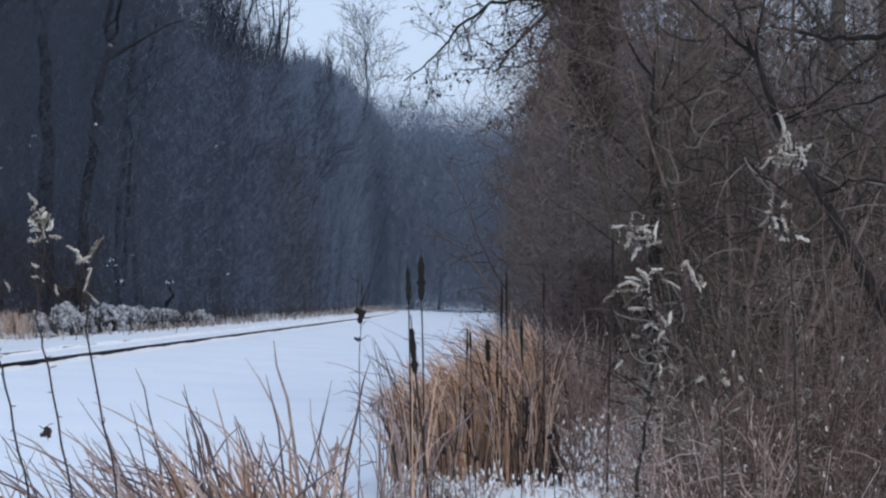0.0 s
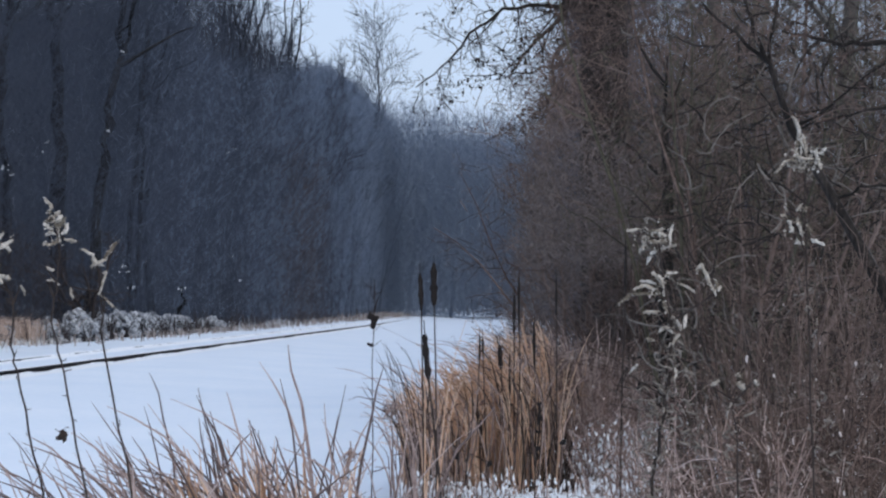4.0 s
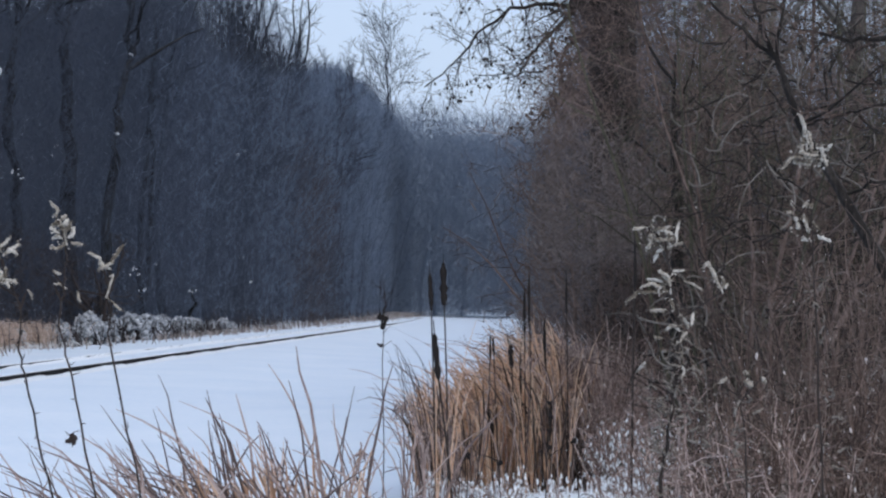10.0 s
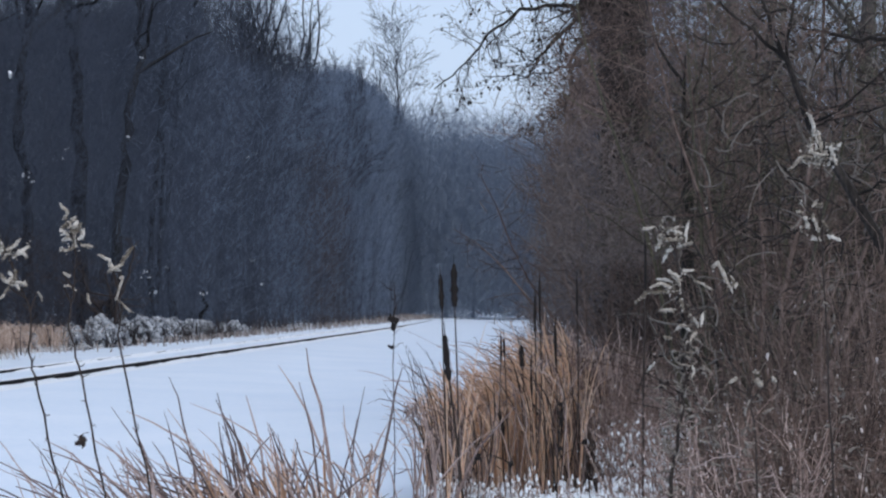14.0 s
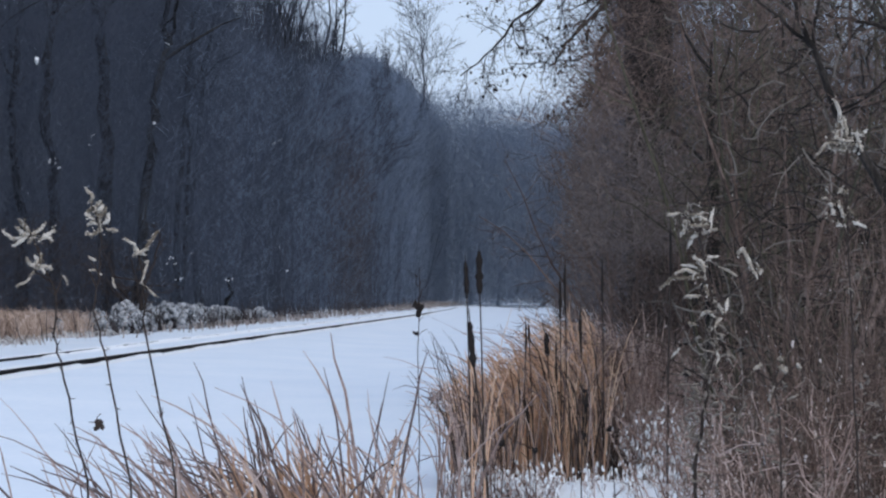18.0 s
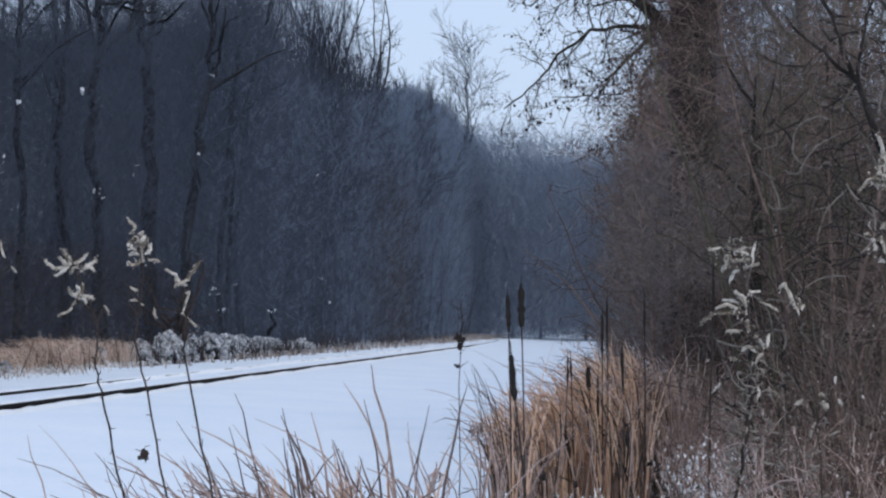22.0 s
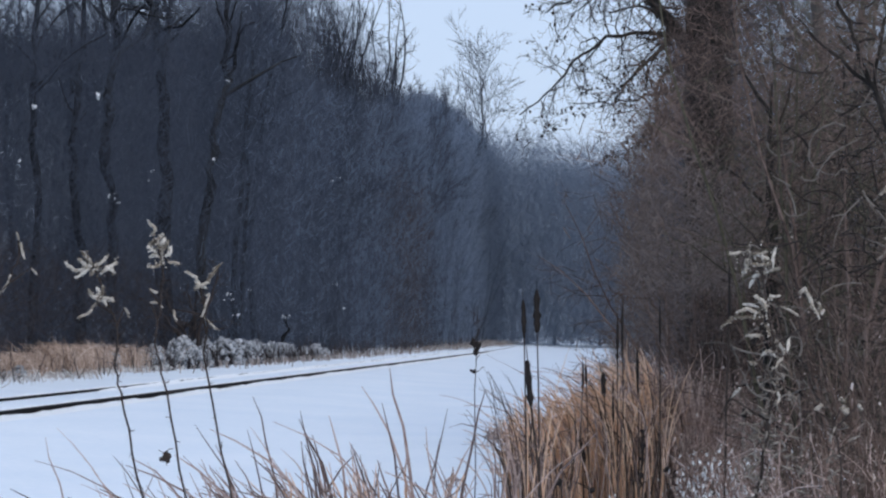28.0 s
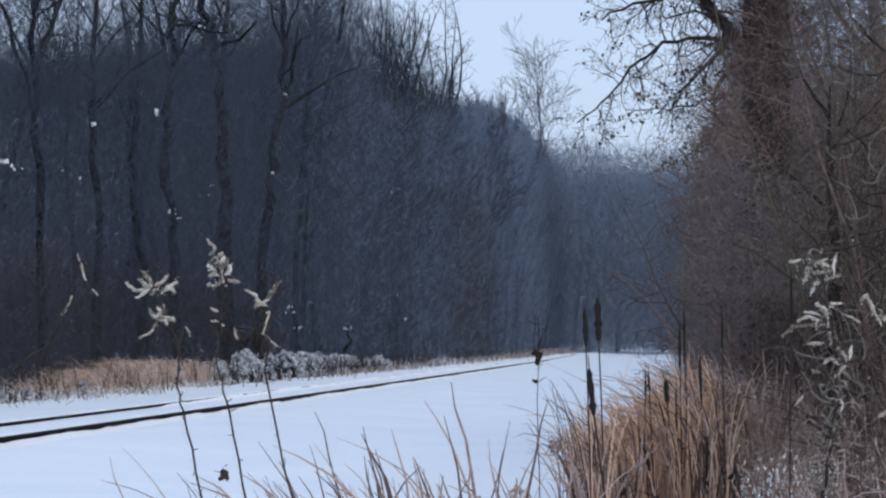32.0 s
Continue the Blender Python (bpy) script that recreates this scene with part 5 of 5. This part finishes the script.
make_goldenrod((0.26, 4.0), ((0.26, 0), (0.25, 1.30), (0.275, 1.45), (0.283, 1.56), (0.268, 1.66), (0.26, 1.72)), (
    (((0.228, 1.742), (0.203, 1.738)), ((0.236, 1.739), (0.238, 1.756)), ((0.234, 1.730), (0.230, 1.703)), ((0.238, 1.733), (0.274, 1.731)), ((0.277, 1.712), (0.250, 1.701), (0.242, 1.683)), ((0.275, 1.710), (0.290, 1.713)),
     ((0.280, 1.713), (0.284, 1.750)), ((0.241, 1.738), (0.269, 1.742)), ((0.238, 1.720), (0.274, 1.721)), ((0.238, 1.730), (0.233, 1.717))),
    (((0.269, 1.638), (0.248, 1.667)), ((0.262, 1.628), (0.213, 1.628), (0.189, 1.608)), ((0.253, 1.634), (0.218, 1.639)), ((0.257, 1.645), (0.228, 1.651)), ((0.267, 1.653), (0.277, 1.665), (0.294, 1.666)), ((0.267, 1.641), (0.259, 1.657))),
    (((0.292, 1.648), (0.323, 1.632)),),
    (((0.361, 1.624), (0.342, 1.665), (0.334, 1.681), (0.327, 1.668)), ((0.360, 1.634), (0.359, 1.653)), ((0.364, 1.634), (0.370, 1.642))),
    (((0.232, 1.595), (0.258, 1.597)), ((0.269, 1.616), (0.273, 1.596)), ((0.280, 1.591), (0.303, 1.567)), ((0.309, 1.592), (0.303, 1.570))),
    (((0.261, 1.561), (0.283, 1.565)), ((0.238, 1.551), (0.250, 1.547)), ((0.277, 1.537), (0.298, 1.559))),
    (((0.287, 1.527), (0.289, 1.511)),), (((0.288, 1.499), (0.288, 1.478)),), (((0.208, 1.487), (0.223, 1.505)),)), "dead goldenrod with several cream plumes on one stem",
    0.003, ((0.28, 1.55, 12), (0.27, 1.48, 24), (0.255, 1.41, 26), (0.25, 1.33, 22), (0.30, 1.45, 18), (0.32, 1.38, 12)))
make_goldenrod((0.42, 4.0), ((0.42, 0), (0.40, 1.25), (0.395, 1.40), (0.385, 1.46)), (
    (((0.351, 1.468), (0.366, 1.478)),), (((0.395, 1.473), (0.410, 1.463)), ((0.405, 1.480), (0.398, 1.490))), (((0.427, 1.478), (0.433, 1.468)),)), "low dead goldenrod with a few cream tufts", leaves=((0.39, 1.43, 10), (0.38, 1.34, 9)), r=0.0045)
make_goldenrod((0.56, 4.0), ((0.56, 0), (0.535, 1.2), (0.52, 1.6), (0.515, 1.83)), (
    (((0.504, 1.898), (0.494, 1.938)), ((0.499, 1.875), (0.506, 1.908)), ((0.516, 1.871), (0.513, 1.907)), ((0.508, 1.873), (0.510, 1.905)), ((0.528, 1.846), (0.535, 1.883)), ((0.543, 1.846), (0.531, 1.881)), ((0.541, 1.873), (0.551, 1.886)),
     ((0.523, 1.859), (0.482, 1.863), (0.464, 1.841)), ((0.523, 1.847), (0.486, 1.856)), ((0.525, 1.867), (0.496, 1.869)), ((0.494, 1.867), (0.502, 1.888))),
    (((0.500, 1.759), (0.509, 1.734)), ((0.517, 1.751), (0.528, 1.735)), ((0.498, 1.724), (0.518, 1.717)), ((0.525, 1.725), (0.548, 1.715)), ((0.490, 1.750), (0.493, 1.737)), ((0.484, 1.757), (0.490, 1.753))),
    (((0.502, 1.774), (0.511, 1.786)), ((0.511, 1.776), (0.519, 1.781))), (((0.479, 1.786), (0.485, 1.779)),), (((0.474, 1.765), (0.484, 1.766)),)), "dead goldenrod with two cream plumes", leaves=((0.52, 1.55, 5), (0.54, 1.40, 7), (0.55, 1.30, 6)))


# ---------------------------------------------------------------- snowy bushes on the far bank
def make_snow_bush(x, y, w, h, lumps):
    rng = np.random.default_rng(int(y * 10))
    root = thing("snowy_bush", pose(x, y, ground_at(x, y)), "low bush bowed down under lumps of snow", "bush", "snowy bushes on the bank")
    s = Sticks()
    for _ in range(34):
        s.add(*strand(rng, (rng.normal() * w * 0.45, rng.normal() * w * 0.45, -0.05), (rng.normal() * 0.3, rng.normal() * 0.3, 1), h * rng.uniform(0.3, 0.8), 0.016, 0.007, 4, 0.2, -0.04))
    for _ in range(50):
        s.add(*strand(rng, (rng.uniform(0.0, 0.9) * w, rng.uniform(-1.8, 1.2) * w, -0.05), (rng.normal() * 0.2, rng.normal() * 0.2, 1), h * rng.uniform(0.2, 0.62), 0.018, 0.009, 3, 0.15))
    part("twigwork", s.mesh("twigwork", TWIG_UMBER, 4), root, kind="stuff")
    # rounded loads of snow: many overlapping clods heaped on each bowed tuft
    for k in range(lumps):
        cx, cy = rng.uniform(-0.7, 0.7) * w, rng.uniform(-1.6, 1.6) * w
        big = h * rng.uniform(0.24, 0.40) * (1 if k else 1.15)
        places, sizes = [], []
        for _ in range(150):
            d = unit(rng.normal(size=3))
            d[2] = abs(d[2])
            places.append(np.array((cx, cy, big * 0.75)) + d * big * np.array((0.85, 0.85, 1.0)) * rng.uniform(0.75, 1.0))
            sizes.append(big * rng.uniform(0.07, 0.20))
        for _ in range(22):
            a = rng.uniform(0, 6.283)
            places.append(np.array((cx + big * math.cos(a), cy + big * math.sin(a), rng.uniform(0.05, 0.6) * big)))
            sizes.append(big * rng.uniform(0.10, 0.24))
        part("snow_load", tufts("snow_load", places, sizes, SNOW_SHADED, rng, (1, 1, 1.1), 0.45), root, "rounded load of snow on the twigs", "stuff")


for row in ((-15.3, 75.5, 0.8, 1.0, 3), (-15.2, 80, 0.9, 1.3, 4), (-15.3, 85, 1.0, 1.6, 4), (-15.4, 89, 0.9, 1.5, 3), (-15.2, 94, 1.0, 1.5, 4), (-15.3, 99, 1.1, 1.4, 4), (-15.2, 105, 1.1, 1.4, 4), (-15.4, 111, 1.1, 1.3, 4), (-15.2, 118, 1.3, 1.2, 4),
            (-16.1, 75.0, 0.5, 1.2, 2), (-16.0, 78.5, 0.5, 1.3, 2), (-15.7, 71, 0.6, 1.2, 2), (-15.8, 59, 0.7, 0.5, 2), (-15.8, 54, 0.8, 0.6, 2), (-15.6, 50.5, 0.8, 0.5, 2)):
    make_snow_bush(*row)


# ---------------------------------------------------------------- bird
def make_bird():
    rng = np.random.default_rng(8)
    root = thing("bird", Matrix(), "small black bird flying low across the line", "bird")
    s = Sticks()
    s.add([(-0.115, 0, 0), (-0.09, 0, 0.004), (-0.04, 0, 0), (0.02, 0, -0.006), (0.06, 0, 0)], np.array([0.006, 0.024, 0.036, 0.034, 0.014]))
    part("body", s.mesh("body", FEATHER, 8, True), root)
    part("head", tufts("head", [(-0.125, 0, 0.014)], [0.021], FEATHER, rng, (1, 1, 1), 0.03), root)
    s = Sticks()
    s.add([(-0.14, 0, 0.012), (-0.165, 0, 0.008)], np.array([0.006, 0.0015]))
    part("beak", s.mesh("beak", STEM_DARK, 5), root)
    v = [(0.05, -0.012, 0), (0.05, 0.012, 0), (0.13, 0.03, 0), (0.13, -0.03, 0), (0.05, -0.012, 0.006), (0.05, 0.012, 0.006), (0.13, 0.03, 0.003), (0.13, -0.03, 0.003)]
    f = [[0, 1, 2, 3], [7, 6, 5, 4], [0, 4, 5, 1], [1, 5, 6, 2], [2, 6, 7, 3], [3, 7, 4, 0]]
    part("tail", mesh_from("tail", v, f, FEATHER), root)
    wings = []
    for side in (1, -1):
        out = [(-0.06, 0.0), (-0.075, 0.07), (-0.04, 0.17), (0.0, 0.15), (0.03, 0.07), (0.035, 0.0)]
        v = [(x, side * y, 0.004) for x, y in out] + [(x, side * y, -0.004) for x, y in out]
        f = [[0, 1, 4, 5], [1, 2, 3, 4], [11, 10, 7, 6], [10, 9, 8, 7]] + [[i, i + 6, (i + 1) % 6 + 6, (i + 1) % 6] for i in range(6)]
        wings.append(part("wing", mesh_from("wing", v, f, FEATHER), root))
    return root, wings


BIRD, WINGS = make_bird()


def make_withered_leaf():
    """Curled dark leaf hanging on the second stem."""
    rng = np.random.default_rng(12)
    places = [rng.normal(size=3) * np.array((0.003, 0.003, 0.005)) for _ in range(9)]
    leaf = part("withered_leaf", tufts("withered_leaf", places, rng.uniform(0.003, 0.006, 9), STEM_DARK, rng, (1, 0.7, 1.2), 0.5), STALK_L[1], "curled black withered leaf")
    s = Sticks()
    s.add([(0, 0, 0.008), (0.004, 0, 0.014), (0.012, 0, 0.016)], np.array([0.0008, 0.0008, 0.0008]))
    s.add([(0, 0, 0), (0.003, 0, -0.014)], np.array([0.002, 0.0006]))
    s.add([(0, 0, 0.004), (-0.014, 0, 0.012)], np.array([0.0012, 0.0005]))
    part("leaf_stalk", s.mesh("leaf_stalk", STEM_DARK, 3), leaf)
    return leaf


LEAF = make_withered_leaf()


# ---------------------------------------------------------------- what moves
def motions():
    # the bird crosses from behind the thicket to the far side of the line
    course = [(0.0, 47.5, 36.0, 12.5), (3.0, 5.6, 36.0, 6.66), (3.4, 0.06, 36.0, 5.01), (3.5, -1.34, 36.0, 4.85), (4.2, -11.0, 36.3, 4.4), (32.0, -395.0, 50.0, 30.0)]
    walk(BIRD, [(t, pose(x, y, z, 0, 4, 2)) for t, x, y, z in course])
    for side, wing in zip((1, -1), WINGS):
        rows = []
        for i in range(321):
            up = (8, -38, 8, 40)[i % 4] if i != 35 else -40
            rows.append((i / 10, pose(0, 0, 0.012, side * up, 0, 0)))
        walk(wing, rows)
    # the withered leaf flutters on its stem
    flutter = [(0.0, -0, 0), (0.5, 5, 0), (1.0, 3, 0), (1.5, 5, 0), (2.0, 5, 0), (2.5, 4, 0), (3.0, 4, 0), (3.5, 1, 0), (5.5, 2, 0), (6.0, 14, 0), (6.5, 12, 0), (7.0, 11, 0), (7.5, 7, 0), (8.0, -2, 0), (8.5, 9, 0), (9.0, 4, 0), (9.5, -11, 0), (10.0, 3, 0), (10.5, -8, 0), (11.0, -0, 0), (11.5, -8, 0), (12.0, -7, 0), (12.5, 5, 0), (13.0, -6, 0), (13.5, 2, 0), (15.5, -8, 0), (16.0, -11, 0), (16.5, -7, 0), (17.0, -10, 0), (17.5, 6, 0), (18.0, -12, 0), (18.5, -0, 0), (19.0, -0, 0), (19.5, 2, 0), (20.0, -5, 0), (20.5, 3, 0), (21.0, -3, 0), (21.5, 1, 0), (22.0, -3, 0), (22.5, -1, 0), (23.0, -3, 0), (23.5, -3, 0), (24.0, -0, 0), (24.5, -1, 0), (25.0, -2, 0), (25.5, -5, 0), (27.5, 1, 0), (28.0, 2, 0), (28.5, -3, 0), (29.0, 3, 0), (29.5, 6, 0), (30.0, 3, 0), (30.5, 7, 0), (31.0, -8, 0), (31.5, 4, 0), (32.0, -8, 0)]
    walk(LEAF, [(t, pose(-0.078 + dx * 0.001, 0.0, 1.372 + dz * 0.001, 0, dx * 2.0, 0)) for t, dx, dz in flutter])


motions()
